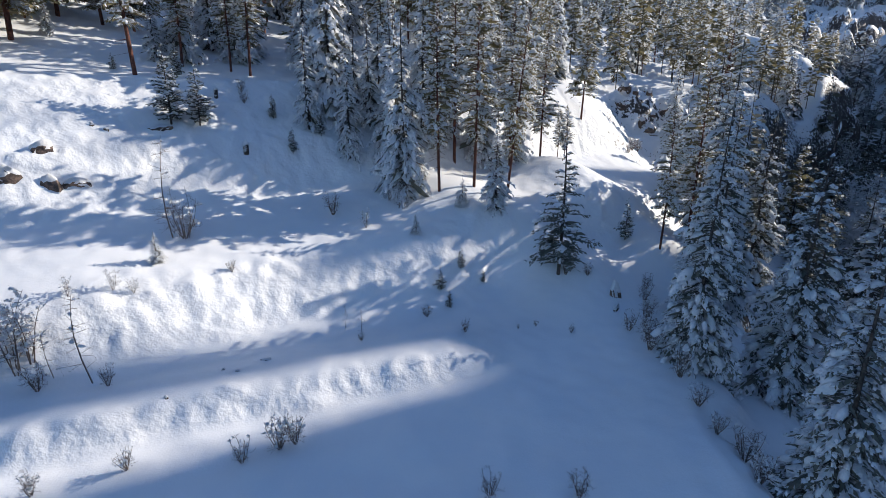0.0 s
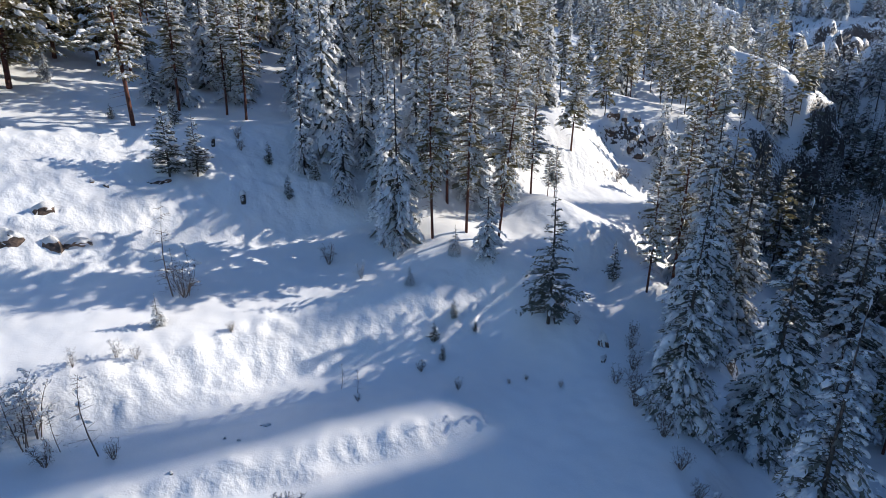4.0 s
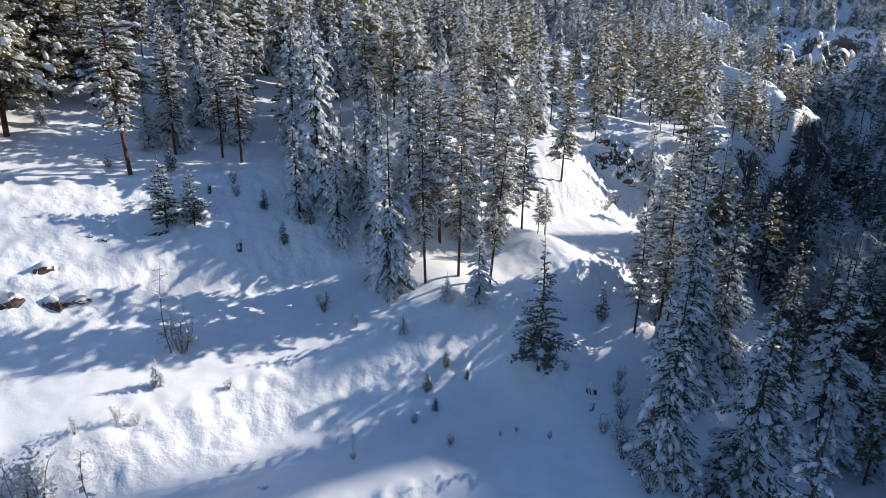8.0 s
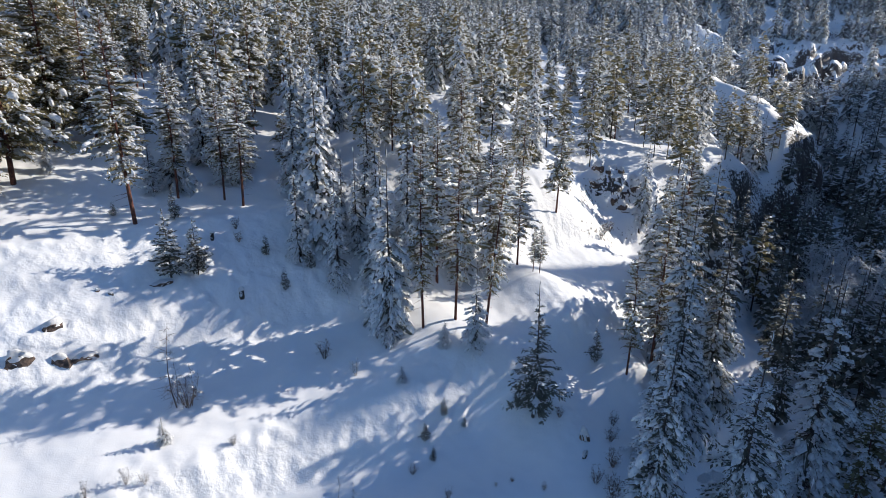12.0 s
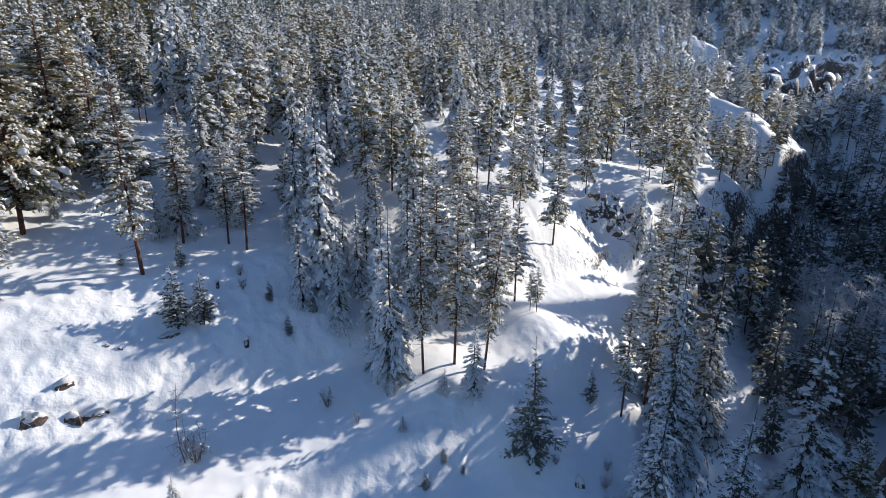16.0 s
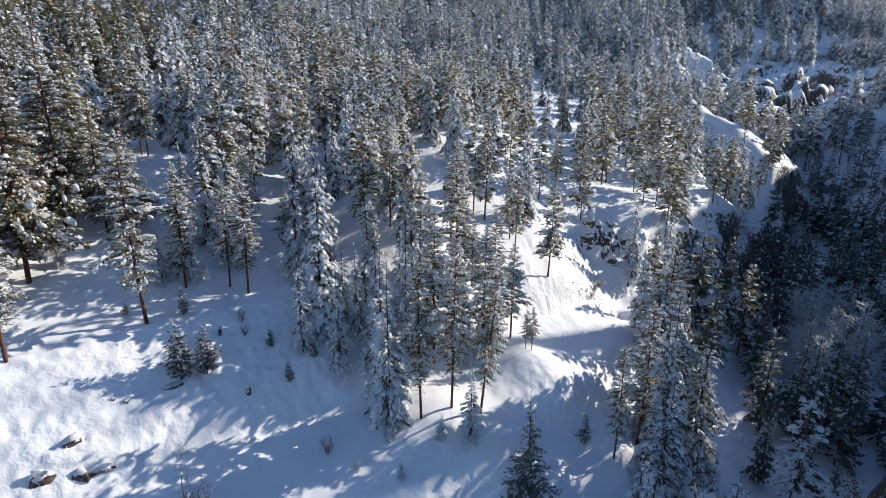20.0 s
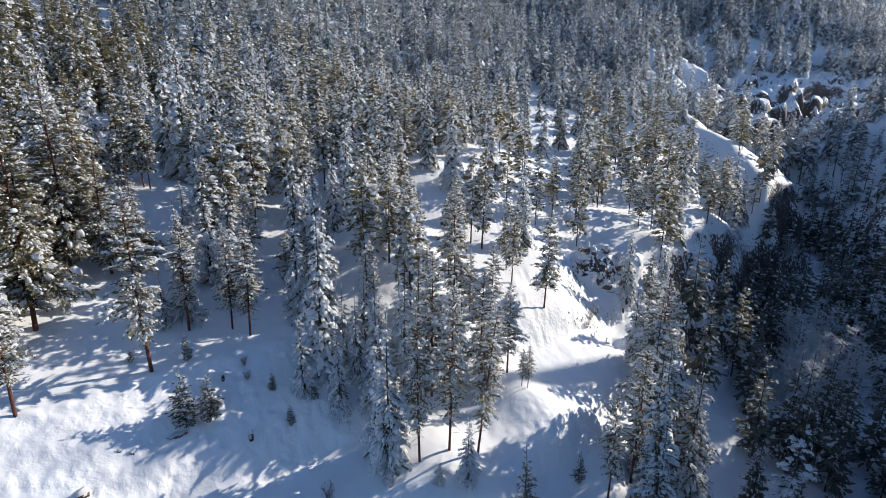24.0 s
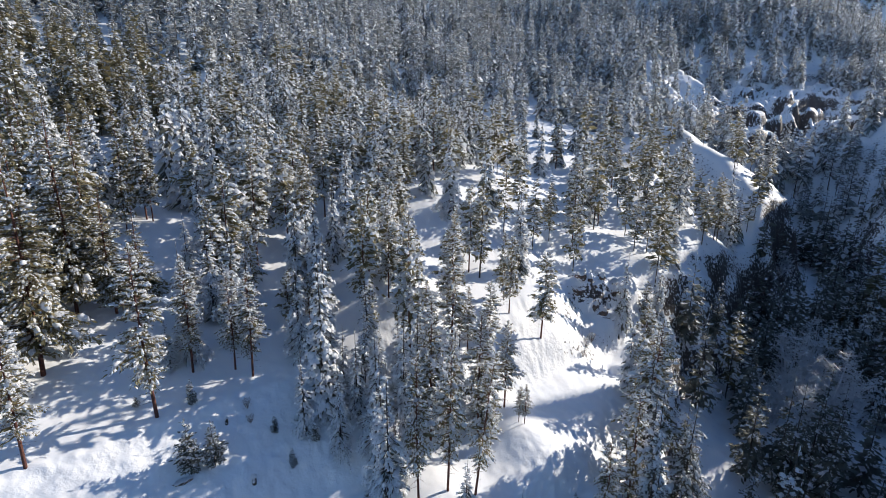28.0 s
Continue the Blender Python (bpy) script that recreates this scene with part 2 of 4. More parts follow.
def land(x, y):
    x, y = np.asarray(x, float), np.asarray(y, float)
    n = -0.62 * (x + 22.8) + 0.78 * (y - 29.7)
    n = n + 4 * ramp(-15, 0, x) * (1 - ramp(60, 90, y)) + 1.2 * value_noise(x, y, 17) + 0.3 * value_noise(x, y, 6, 1)
    z = section(n)
    z = z + mound(x, y, 12, 52, 6, 3.4) + mound(x, y, 2, 58, 7, 2.0) + mound(x, y, 27, 60, 8, 3.0) + mound(x, y, 345, 535, 175, 102) + mound(x, y, -60, 75, 18, 3.0) + mound(x, y, 110, 640, 130, 36) + mound(x, y, 980, 900, 330, 300)
    # a rocky spur above the gorge and the side ravine in front of it
    line = 132 - 0.55 * np.maximum(y - 238, 0) + 3 * value_noise(x, y, 18, 40)
    off = x - line
    z = z + (13 + 1.2 * value_noise(x, y, 9, 42)) * np.exp(-(off / np.where(off < 0, 10, 26)) ** 2) * ramp(172, 206, y) * (1 - ramp(240, 320, y))
    z = z - 8 * np.exp(-((x - 110 - 0.12 * (y - 160) + 4 * value_noise(x, y, 15, 41)) / 10) ** 2) * ramp(128, 160, y) * (1 - ramp(205, 250, y))
    # a long low bank across the clearing
    m = -0.385 * (x + 24) + 0.923 * (y - 23.7)
    z = z + 1.5 * ramp(-1.9, 0.5, m + 0.5 * value_noise(x, y, 5, 2)) * (1 - ramp(-1, 6, x)) * (1 - ramp(1.0, 8, m))
    far = ramp(90, 220, np.hypot(x, y - 40))
    z = z + far * (5 * value_noise(x, y, 60, 3) + 1.6 * value_noise(x, y, 22, 4))
    side, bed, half, rim = gorge(x, y)
    rough = (3.0 * value_noise(x, y, 14, 5) + 1.2 * value_noise(x, y, 4.5, 6)) * (1 - 0.3 * ramp(150, 260, y))
    rough = rough + 9 * value_noise(x, y, 40, 7) * ramp(200, 280, y)
    west = np.clip((-side + rough - half) / np.maximum(rim - half, 1), 0, 1)
    steps = west + 0.06 * np.sin(west * 21 + value_noise(x, y, 25, 8) * 3)
    shape = np.clip(0.35 * west + 0.65 * ramp(0.25, 0.95, steps), 0, 1)
    z_west = bed + (z - bed) * shape
    out = np.maximum(side - half + rough * 1.5 - 24 * ramp(62, 92, y) * (1 - ramp(150, 200, y)), 0)
    q = 0.899 * y - 0.438 * x
    crest = 70 + 3 * value_noise(x, y, 45, 9) - 55 * ramp(196, 250, y) + np.interp(q, SHADE_RIDGE_AT, SHADE_RIDGE_UP) * ramp(30, 75, out)
    z_east = bed + (crest - bed) * (1 - np.exp(-out / 26)) + 0.12 * np.minimum(out, 300)
    back = ramp(230, 330, y)
    # unseen summit, added to shade the wall under the spur
    z_east = z_east + mound(x, y, 292, 268, 46, 80)
    z_east = z_east * (1 - back) + back * (bed + (np.maximum(z, bed + 20) - bed) * ramp(0, 120, out))
    z = np.where(side < 0, np.where(-side < rim + 6, np.minimum(z_west, z), z), z_east)
    # rock steps: on the gorge's west wall, the block above it and the wall of the next ridge
    wall = np.where(side < 0, ramp(4, 14, -side) * (1 - ramp(rim - 2, rim + 8, -side)) * ramp(84, 104, y) * (1 - ramp(140, 160, y)), 0)
    ridge = ramp(120, 150, x) * ramp(282, 305, y) * (1 - ramp(400, 450, y)) * (1 - ramp(330, 380, x))
    for share, tall, seed in ((wall, 8.0, 31), (ridge, 12.0, 32)):
        level = z / tall + 1.1 * value_noise(x, y, 38, seed) + 0.7 * value_noise(x, y, 13, seed + 2) + 0.25 * value_noise(x, y, 5, seed + 3)
        low = np.floor(level)
        z = z + share * (0.62 + 0.38 * value_noise(x, y, 33, seed + 5)) * tall * (low + ramp(0.38, 0.62, level - low) - level)
    # rock faces: the outcrop at the end of the shoulder and the broken wall of the far hill
    face = y - (113.5 + 0.3 * (x - 38) + 1.6 * value_noise(x, y, 5, 61) + 0.8 * value_noise(x, y, 2.2, 62))
    z = z + 8.5 * (ramp(-2.6, 1.2, face) - ramp(-12, 15, face)) * ramp(33, 37, x) * (1 - ramp(53, 57, x)) * (0.8 + 0.4 * value_noise(x, y, 4, 63))
    for foot, tall, seed in ((308, 22, 64), (330, 20, 66), (350, 14, 68)):
        face = y - (foot + 0.22 * (x - 250) + 9 * value_noise(x, y, 24, seed) + 3 * value_noise(x, y, 7, seed + 1))
        z = z + tall * (0.75 + 0.6 * value_noise(x, y, 16, seed + 2)) * (ramp(-2.5, 2.5, face) - ramp(-50, 60, face)) * ramp(172, 198, x) * (1 - ramp(320, 352, x))
    for cx, cy, r, high in KNOLLS:
        z = z + mound(x, y, cx, cy, r, high)
    return z


def snowy(x, y):
    """The land with the small forms of the snow on it."""
    x, y = np.asarray(x, float), np.asarray(y, float)
    z = land(x, y)
    slope = np.abs(land(x + 0.5, y - 0.6) - z)
    along, down = 0.78 * x + 0.62 * y, 0.78 * y - 0.62 * x
    z = z + 0.10 * value_noise(x, y, 3.0, 11) + 0.05 * value_noise(x, y, 1.1, 15)
    slope = np.clip(slope - 0.15, 0, 0.7)
    clods = np.abs(value_noise(x, y, 1.7, 17)) + 0.6 * np.abs(value_noise(x, y, 0.95, 18)) - 0.6
    lumps = 0.26 * value_noise(x, y, 0.85, 13) + 0.24 * value_noise(x, y, 0.5, 19)
    return z + slope * (0.34 * clods + 0.12 * value_noise(along + 0.8 * value_noise(x, y, 2.5, 16), down * 0.45, 1.5, 12) + lumps + 0.16 * value_noise(x, y, 3.2, 14))

# ---- the ground ----


def spaced(low, fine_low, fine_high, high, step, hold):
    """Grid lines: even between the fine bounds, a metre apart as far as hold, then wider and wider."""
    lines = list(np.arange(fine_low, fine_high + step / 2, step))
    for end, way in ((high, 1), (low, -1)):
        at, gap, more = (lines[-1] if way > 0 else lines[0]), step, []
        while way * (end - at) > 0:
            gap = min(gap * 1.05, 1.6) if way * at < hold and way > 0 else gap * 1.08
            at += way * gap
            more.append(at)
        lines = lines + more if way > 0 else more[::-1] + lines
    return np.array(lines)


def mesh_from(name, verts, faces, materials, slots=None, smooth=True):
    """A mesh from arrays: verts (n, 3), faces (m, 3 or 4)."""
    me = bpy.data.meshes.new(name)
    verts, faces = np.asarray(verts, np.float32), np.asarray(faces, np.int32)
    k = faces.shape[1]
    me.vertices.add(len(verts)), me.loops.add(faces.size), me.polygons.add(len(faces))
    me.vertices.foreach_set("co", verts.ravel())
    me.loops.foreach_set("vertex_index", faces.ravel())
    me.polygons.foreach_set("loop_start", np.arange(0, faces.size, k, dtype=np.int32))
    me.polygons.foreach_set("use_smooth", np.full(len(faces), smooth))
    for m in materials:
        me.materials.append(m)
    if slots is not None:
        me.polygons.foreach_set("material_index", np.asarray(slots, np.int32))
    me.update(calc_edges=True)
    return me


GX, GY = spaced(-3500, -48, 40, 3500, 0.32, 280), spaced(-600, 17, 80, 4200, 0.32, 400)
xs, ys = np.meshgrid(GX, GY)
zs = snowy(xs, ys)
wide = len(GX)
corner = (np.arange(len(GY) - 1)[:, None] * wide + np.arange(wide - 1)[None, :]).ravel()
ground = new("ground", mesh_from("ground", np.stack([xs, ys, zs], -1).reshape(-1, 3),
                                 np.stack([corner, corner + 1, corner + wide + 1, corner + wide], -1), [SNOW]))
tagged(ground, "snow-covered mountainside with banks, rock faces and a gorge", "ground", kind="structure")


def height_at(x, y):
    return float(snowy(np.array([x]), np.array([y]))[0])


# ---- conifers ----


class Soup:
    """Gathers triangles."""

    def __init__(self):
        self.verts, self.faces, self.count = [], [], 0

    def add(self, verts, faces):
        self.verts.append(np.asarray(verts, float)), self.faces.append(np.asarray(faces) + self.count)
        self.count += len(verts)

    def arrays(self):
        return np.concatenate(self.verts), np.concatenate(self.faces)

    def mesh(self, name, mat, smooth=True):
        return mesh_from(name, *self.arrays(), [mat], smooth=smooth)


def unit(v):
    return v / max(np.linalg.norm(v), 1e-9)


def blade(soup, base, tip, wide, rng):
    """A thin spray of needles: a triangle widest near its middle, a little twisted."""
    along = tip - base
    across = unit(np.cross(along, rng.normal(0, 1, 3) * (0.7, 0.7, 0.35) + (0, 0, 0.8))) * wide
    mid = base + 0.4 * along
    soup.add([base, mid + across, tip, mid - across], [(0, 1, 2), (0, 2, 3)])


def pad(soup, at, along, long, wide, thick, rng, sides=6):
    """A lump of snow lying on a branch."""
    a = unit(along)
    b = unit(np.cross((0, 0, 1.0), a))
    c = np.cross(a, b)
    turn = np.arange(sides) * 2 * math.pi / sides + rng.rand()
    ring = np.cos(turn)[:, None] * a * long / 2 + np.sin(turn)[:, None] * b * wide / 2
    jitter = 1 + rng.uniform(-0.25, 0.25, (sides, 1))
    low = at + ring * jitter - c * thick * 0.25
    high = at + ring * 0.68 * (1 + rng.uniform(-0.2, 0.2, (sides, 1))) + c * thick * rng.uniform(0.45, 0.8, (sides, 1))
    verts = np.concatenate([low, high, [at + c * thick], [at - c * thick * 0.3]])
    faces = []
    for i in range(sides):
        j = (i + 1) % sides
        faces += [(i, j, sides + j), (i, sides + j, sides + i), (sides + i, sides + j, 2 * sides), (j, i, 2 * sides + 1)]
    soup.add(verts, faces)


def tube(soup, points, radii, sides):
    """A tapered tube along points."""
    points = np.asarray(points, float)
    verts, faces = [], []
    for i, (p, r) in enumerate(zip(points, radii)):
        w = unit(points[min(i + 1, len(points) - 1)] - points[max(i - 1, 0)])
        u = unit(np.cross(w, (0.31, 0.95, 0.05)))
        v = np.cross(w, u)
        for k in range(sides):
            t = 2 * math.pi * k / sides
            verts.append(p + r * (math.cos(t) * u + math.sin(t) * v))
    for i in range(len(points) - 1):
        for k in range(sides):
            a, b = i * sides + k, i * sides + (k + 1) % sides
            faces += [(a, b, b + sides), (a, b + sides, a + sides)]
    soup.add(verts, faces)


def flake(soup, base, tip, wide, rng, flat=False):
    """Snow lying along a spray: a sliver with a raised spine, tilted at random."""
    along = tip - base
    across = np.array([-along[1], along[0], rng.normal(0, 0.8) * math.hypot(along[0], along[1])])
    across = across / max(np.linalg.norm(across), 1e-6) * wide
    mid = base + rng.uniform(0.35, 0.65) * along
    if flat:
        soup.add([base, mid + across, tip, mid - across], [(0, 1, 2), (0, 2, 3)])
        return
    peak = mid + rng.normal(0, 0.25, 3) * wide + (0, 0, rng.uniform(0.7, 1.3) * wide)
    soup.add([base, mid + across, tip, mid - across, peak], [(0, 1, 4), (1, 2, 4), (2, 3, 4), (3, 0, 4)])


# crown start, crown radius, lift, droop, uneven: shares of the height; branches a metre of crown; snow
SORTS = {
    "fir": (0.03, 0.150, -0.02, 0.66, 0.30, 12.0, 0.95),
    "laden": (0.03, 0.160, 0.02, 0.62, 0.32, 11.0, 0.52),
    "pine": (0.22, 0.140, 0.16, 0.34, 0.42, 11.5, 0.48),
    "bushy": (0.10, 0.165, 0.16, 0.36, 0.30, 12.0, 0.30),
    "open": (0.06, 0.20, 0.28, 0.22, 0.30, 20.0, 0.26),
    "dark": (0.07, 0.160, 0.10, 0.28, 0.42, 9.0, 0.16),
    "thin": (0.18, 0.120, 0.12, 0.22, 0.45, 9.0, 0.34),
}


def norm_rows(v):
    return v / np.maximum(np.linalg.norm(v, axis=1), 1e-9)[:, None]


def slivers(soup, base, along, wide, rng, peak, tumble=0.45):
    """Many small pointed leaves or flakes at once; peak: how far their middles rise."""
    count = len(base)
    if not count:
        return
    turn = np.stack([-along[:, 1], along[:, 0], np.zeros(count)], 1) + rng.normal(0, tumble, (count, 3)) * np.linalg.norm(along, axis=1)[:, None]
    across = norm_rows(np.cross(along, np.cross(turn, along) + 1e-6)) * wide[:, None]
    mid = base + along * rng.uniform(0.35, 0.6, (count, 1))
    parts = [base, mid + across, base + along, mid - across]
    first = np.arange(count)
    if peak:
        up = mid + rng.normal(0, 0.2, (count, 3)) * wide[:, None]
        up[:, 2] += wide * rng.uniform(0.6, 1.2, count) * peak
        parts.append(up)
        faces = [(0, 1, 4), (1, 2, 4), (2, 3, 4), (3, 0, 4)]
    else:
        faces = [(0, 1, 2), (0, 2, 3)]
    k = len(parts)
    soup.add(np.stack(parts, 1).reshape(-1, 3), np.concatenate([first[:, None] * k + np.array(f) for f in faces]))


def grow(sort, high, detail, seed, share=1.0):
    """Trunk, needles and snow of one conifer as three soups. detail 3 near, 2 middle, 1 farther, 0 farthest."""
    rng = np.random.RandomState(seed)
    start, radius, lift, droop, uneven, many, snow = SORTS[sort]
    radius *= (1.48, 1.32, 1.20, 1.14)[detail]
    droop *= (1.6, 1.5, 1.35, 1.15)[detail]
    trunk, leaf, white = Soup(), Soup(), Soup()
    bend = rng.uniform(-0.016, 0.016, 2) * high
    thick = 0.0085 * high + 0.02

    def axis(z):
        s = np.asarray(z, float) / high
        return np.stack([bend[0] * np.sin(s * 2.2), bend[1] * np.sin(s * 2.9 + 0.4), s * high], -1)

    steps = (1, 1, 4, 8)[detail]
    zs_ = np.linspace(-0.4, high * 0.96, steps + 1)
    tube(trunk, axis(zs_), [max(thick * (1 - 0.95 * max(z, 0) / high), 0.012) for z in zs_], (3, 3, 5, 7)[detail])

    count = int(many * high * (1 - start) * (0.56, 0.85, 0.85, 1.0)[detail] * share)
    f = 1 - np.sqrt(1 - (np.arange(count) + rng.rand(count)) / count * 0.985) if sort in ("fir", "laden", "open", "dark", "bushy") else (np.arange(count) + rng.rand(count)) / count * 0.98
    if sort in ("fir", "laden", "open", "dark", "bushy"):
        reach = (1 - f) ** 0.85 * np.minimum(1, 0.6 + f * 5)
    else:
        reach = np.minimum(1, 0.5 + 2.6 * f) * (1 - f ** 2.4) ** 0.75
    tiers = rng.uniform(0.72, 1.2, 30)
    angle = rng.rand(count) * 6.28
    lobes = 1 + 0.16 * np.sin(angle * 2 + rng.rand() * 6 + f * 9) + 0.12 * np.sin(angle * 3 + f * 17)
    length = np.maximum(radius * high * reach * tiers[(f * 29).astype(int)] * lobes * (1 - uneven * rng.rand(count)), 0.16)
    out = np.stack([np.cos(angle), np.sin(angle), np.zeros(count)], 1)
    root = axis((start + (1 - start) * f) * high)
    up, down = lift + 0.6 * f ** 2, droop * rng.uniform(0.6, 1.4, count) * (1 - 0.4 * f)

    def at(b, s):
        p = root[b] + out[b] * (length[b] * s)[:, None]
        p[:, 2] += length[b] * (up[b] * s - down[b] * s * s)
        return p

    # each branch as a whole: a drooping fan of needles with snow lying on it
    b = np.arange(count)
    foot, end = at(b, np.full(count, 0.06)), at(b, rng.uniform(0.85, 1.05, count))
    slivers(leaf, foot, end - foot, length * (0.20, 0.16, 0.15, 0.08)[detail] + (0.12, 0.09, 0.07, 0.04)[detail], rng, 0)
    held = rng.rand(count) < snow * (1.75, 1.7, 1.4, 1.0)[detail]
    foot, end = foot[held] + (0, 0, 0.07), end[held] + (0, 0, 0.10)
    mid = foot + (end - foot) * rng.uniform(0.12, 0.55, (len(foot), 1))
    slivers(white, mid, (end - mid) * rng.uniform(0.8, 1.0, (len(foot), 1)), length[held] * (0.26, 0.20, 0.19, 0.12)[detail] + (0.18, 0.14, 0.12, 0.08)[detail], rng, (0, 0, 0.8, 0.9)[detail], (0.3, 0.35, 0.6, 0.7)[detail])
    # the sprays along each branch
    each = np.maximum((0, 0, 2, 2)[detail], ((0.0, 1.2, 3.4, 10.0)[detail] + (0.0, 0.9, 3.4, 11.0)[detail] * length)).astype(int)
    if sort == "thin":
        each = (each * 0.6).astype(int) + 1
    b = np.repeat(np.arange(count), each)
    s = rng.rand(len(b)) ** 0.7 * 0.88 + 0.12
    p = at(b, s)
    ahead = norm_rows(at(b, s + 0.08) - p)
    side = np.stack([-out[b, 1], out[b, 0], np.zeros(len(b))], 1)
    hand = rng.choice([-1, 1], len(b)) * rng.uniform(0.15, 1.0, len(b))
    way = norm_rows(ahead * rng.uniform(0.5, 1.1, (len(b), 1)) + side * hand[:, None] + np.stack([np.zeros(len(b)), np.zeros(len(b)), rng.uniform(-0.8, 0.45, len(b))], 1))
    span = ((0.80, 0.42, 0.32, 0.17)[detail] + (0.30, 0.28, 0.24, 0.13)[detail] * length[b] * (1.1 - 0.5 * s)) * rng.uniform(0.6, 1.35, len(b))
    p = p + side * (hand * 0.10 * length[b])[:, None]
    broad = span * (0.34, 0.28, 0.24, 0.18)[detail] * rng.uniform(0.7, 1.3, len(b))
    cold = rng.rand(len(b)) < snow * (0.75 + 0.5 * s)
    slivers(leaf, p[~cold], way[~cold] * span[~cold][:, None], broad[~cold], rng, 0)
    lifted = p[cold] + (0, 0, 0.05)
    slivers(white, lifted, way[cold] * span[cold][:, None] * (0.8, 0.75, 0.7, 0.62)[detail], broad[cold] * (1.2, 1.2, 1.25, 1.3)[detail], rng, (0, 0, 0.9, 1.0)[detail], 0.8)
    if detail == 3:
        for k in range(count):
            if length[k] > 0.35:
                ends = at(np.array([k, k, k]), np.array([0.0, 0.5, 0.92]))
                tube(trunk, ends, [0.022 + 0.008 * length[k], 0.016, 0.005], 3)
            for _ in range(rng.binomial(2, min(snow * 0.85, 1))):
                t = rng.uniform(0.4, 0.98)
                q, r = at(np.array([k, k]), np.array([t, t + 0.1]))
                size = (0.26 if sort == "laden" else 0.16) * length[k] * rng.uniform(0.5, 1.4) + 0.13
                pad(white, q + rng.normal(0, 0.06, 3) * length[k], r - q, size * rng.uniform(1.0, 1.7), size * rng.uniform(0.45, 0.8), 0.04 + 0.34 * size, rng, 6)
    if sort in ("pine", "thin") and detail > 1:
        for _ in range(16 if detail == 3 else 6):
            zz, a = rng.uniform(0.10, start + 0.1) * high, rng.rand() * 6.28
            tube(trunk, [axis(zz), axis(zz) + np.array([math.cos(a), math.sin(a), -0.25]) * rng.uniform(0.4, 1.5)], [0.022, 0.005], 3)
    tip = axis(high * 0.94)
    blade(leaf, tip, tip + (0, 0, high * 0.06), 0.06, rng)
    flake(white, tip + (0.02, 0, 0), tip + (0.05, 0.03, high * 0.045), 0.09, rng)
    return trunk, leaf, white


LABELS = {
    "fir": ("fir_tree", "narrow dark fir heavy with clumps of fresh snow", "fir tree"),
    "laden": ("fir_tree", "large full fir bowed under thick pads of snow", "fir tree"),
    "pine": ("pine_tree", "tall pine with a bare lower trunk and snow-dusted crown", "pine tree"),
    "open": ("young_pine", "small young pine dusted with snow, standing in deep snow", "young tree"),
    "dark": ("pine_tree", "dark green full pine with hardly any snow on it", "pine tree"),
    "thin": ("pine_tree", "slender sparse pine with thin bare branches", "pine tree"),
    "bushy": ("pine_tree", "tall dense olive-green pine with scattered small tufts of snow", "pine tree"),
}
LEAF_OF = {"fir": FIR_LEAF, "laden": FIR_LEAF, "open": FIR_LEAF, "dark": FIR_LEAF, "pine": PINE_LEAF, "thin": PINE_LEAF, "bushy": PINE_LEAF}
BARK_OF = {"fir": FIR_BARK, "laden": FIR_BARK, "open": FIR_BARK, "dark": FIR_BARK, "pine": PINE_BARK, "thin": FIR_BARK, "bushy": PINE_BARK}
MODELS = {}
BUILT_HIGH = {"fir": 14.0, "laden": 20.0, "pine": 17.0, "open": 5.0, "dark": 15.0, "thin": 15.0, "bushy": 22.0}


def plant(sort, x, y, high, detail=3, variety=0, turn=0.0, stout=1.0, lean=0.0, group="conifers on the slope"):
    """Sets one tree on the ground: the first of a variety is built, the rest are copies."""
    key = (sort, detail, variety)
    size = high / BUILT_HIGH[sort]
    girth = size ** 0.85 * stout
    m = pose(x, y, height_at(x, y) - 0.05, 0, lean, 0) @ pose(0, 0, 0, 0, 0, turn) @ Matrix.Diagonal((girth, girth, size, 1))
    if key in MODELS:
        old = MODELS[key].scale
        ob = copy_thing(MODELS[key], m @ Matrix.Diagonal((1 / old[0], 1 / old[1], 1 / old[2], 1)))
    else:
        name, words, category = LABELS[sort]
        ob = new(name)
        trunk, leaf, white = grow(sort, BUILT_HIGH[sort], detail, 100 * detail + 10 * variety + len(sort))
        for part_name, soup, mat in (("trunk", trunk, BARK_OF[sort]), ("crown", leaf, LEAF_OF[sort]), ("snow_load", white, TREE_SNOW)):
            child = new(part_name, soup.mesh(part_name, mat, part_name != "crown"))
            child.parent = ob
            if part_name != "trunk":
                tagged(child, kind="stuff")
        tagged(ob, words, category, group)
        ob.matrix_basis = m
        MODELS[key] = ob
    return ob


# ---- trees that stand apart: sort, x, y, height ----
# sort, x, y, height, stoutness
CLEARING_TREES = (
    ("dark", 11.2, 47.9, 15.7, 1.2), ("open", -27.6, 54.0, 7.6, 1.3), ("open", -25.4, 55.6, 6.6, 1.2), ("fir", -15.7, 62.4, 13.1, 1.0), ("fir", -11.1, 62.0, 15.5, 0.9),
    ("fir", -9.1, 66.3, 14.0, 0.95), ("fir", -4.0, 55.2, 22.0, 0.95), ("pine", -0.4, 56.3, 21.8, 0.85), ("pine", 3.5, 58.2, 22.9, 0.85), ("fir", 5.6, 53.7, 10.7, 1.1),
    ("pine", 9.0, 69.6, 20.7, 1.0), ("pine", 24.6, 56.5, 16.0, 0.9), ("open", 21.5, 59.0, 5.2, 0.9), ("laden", 19.8, 36.6, 20.0, 1.0))
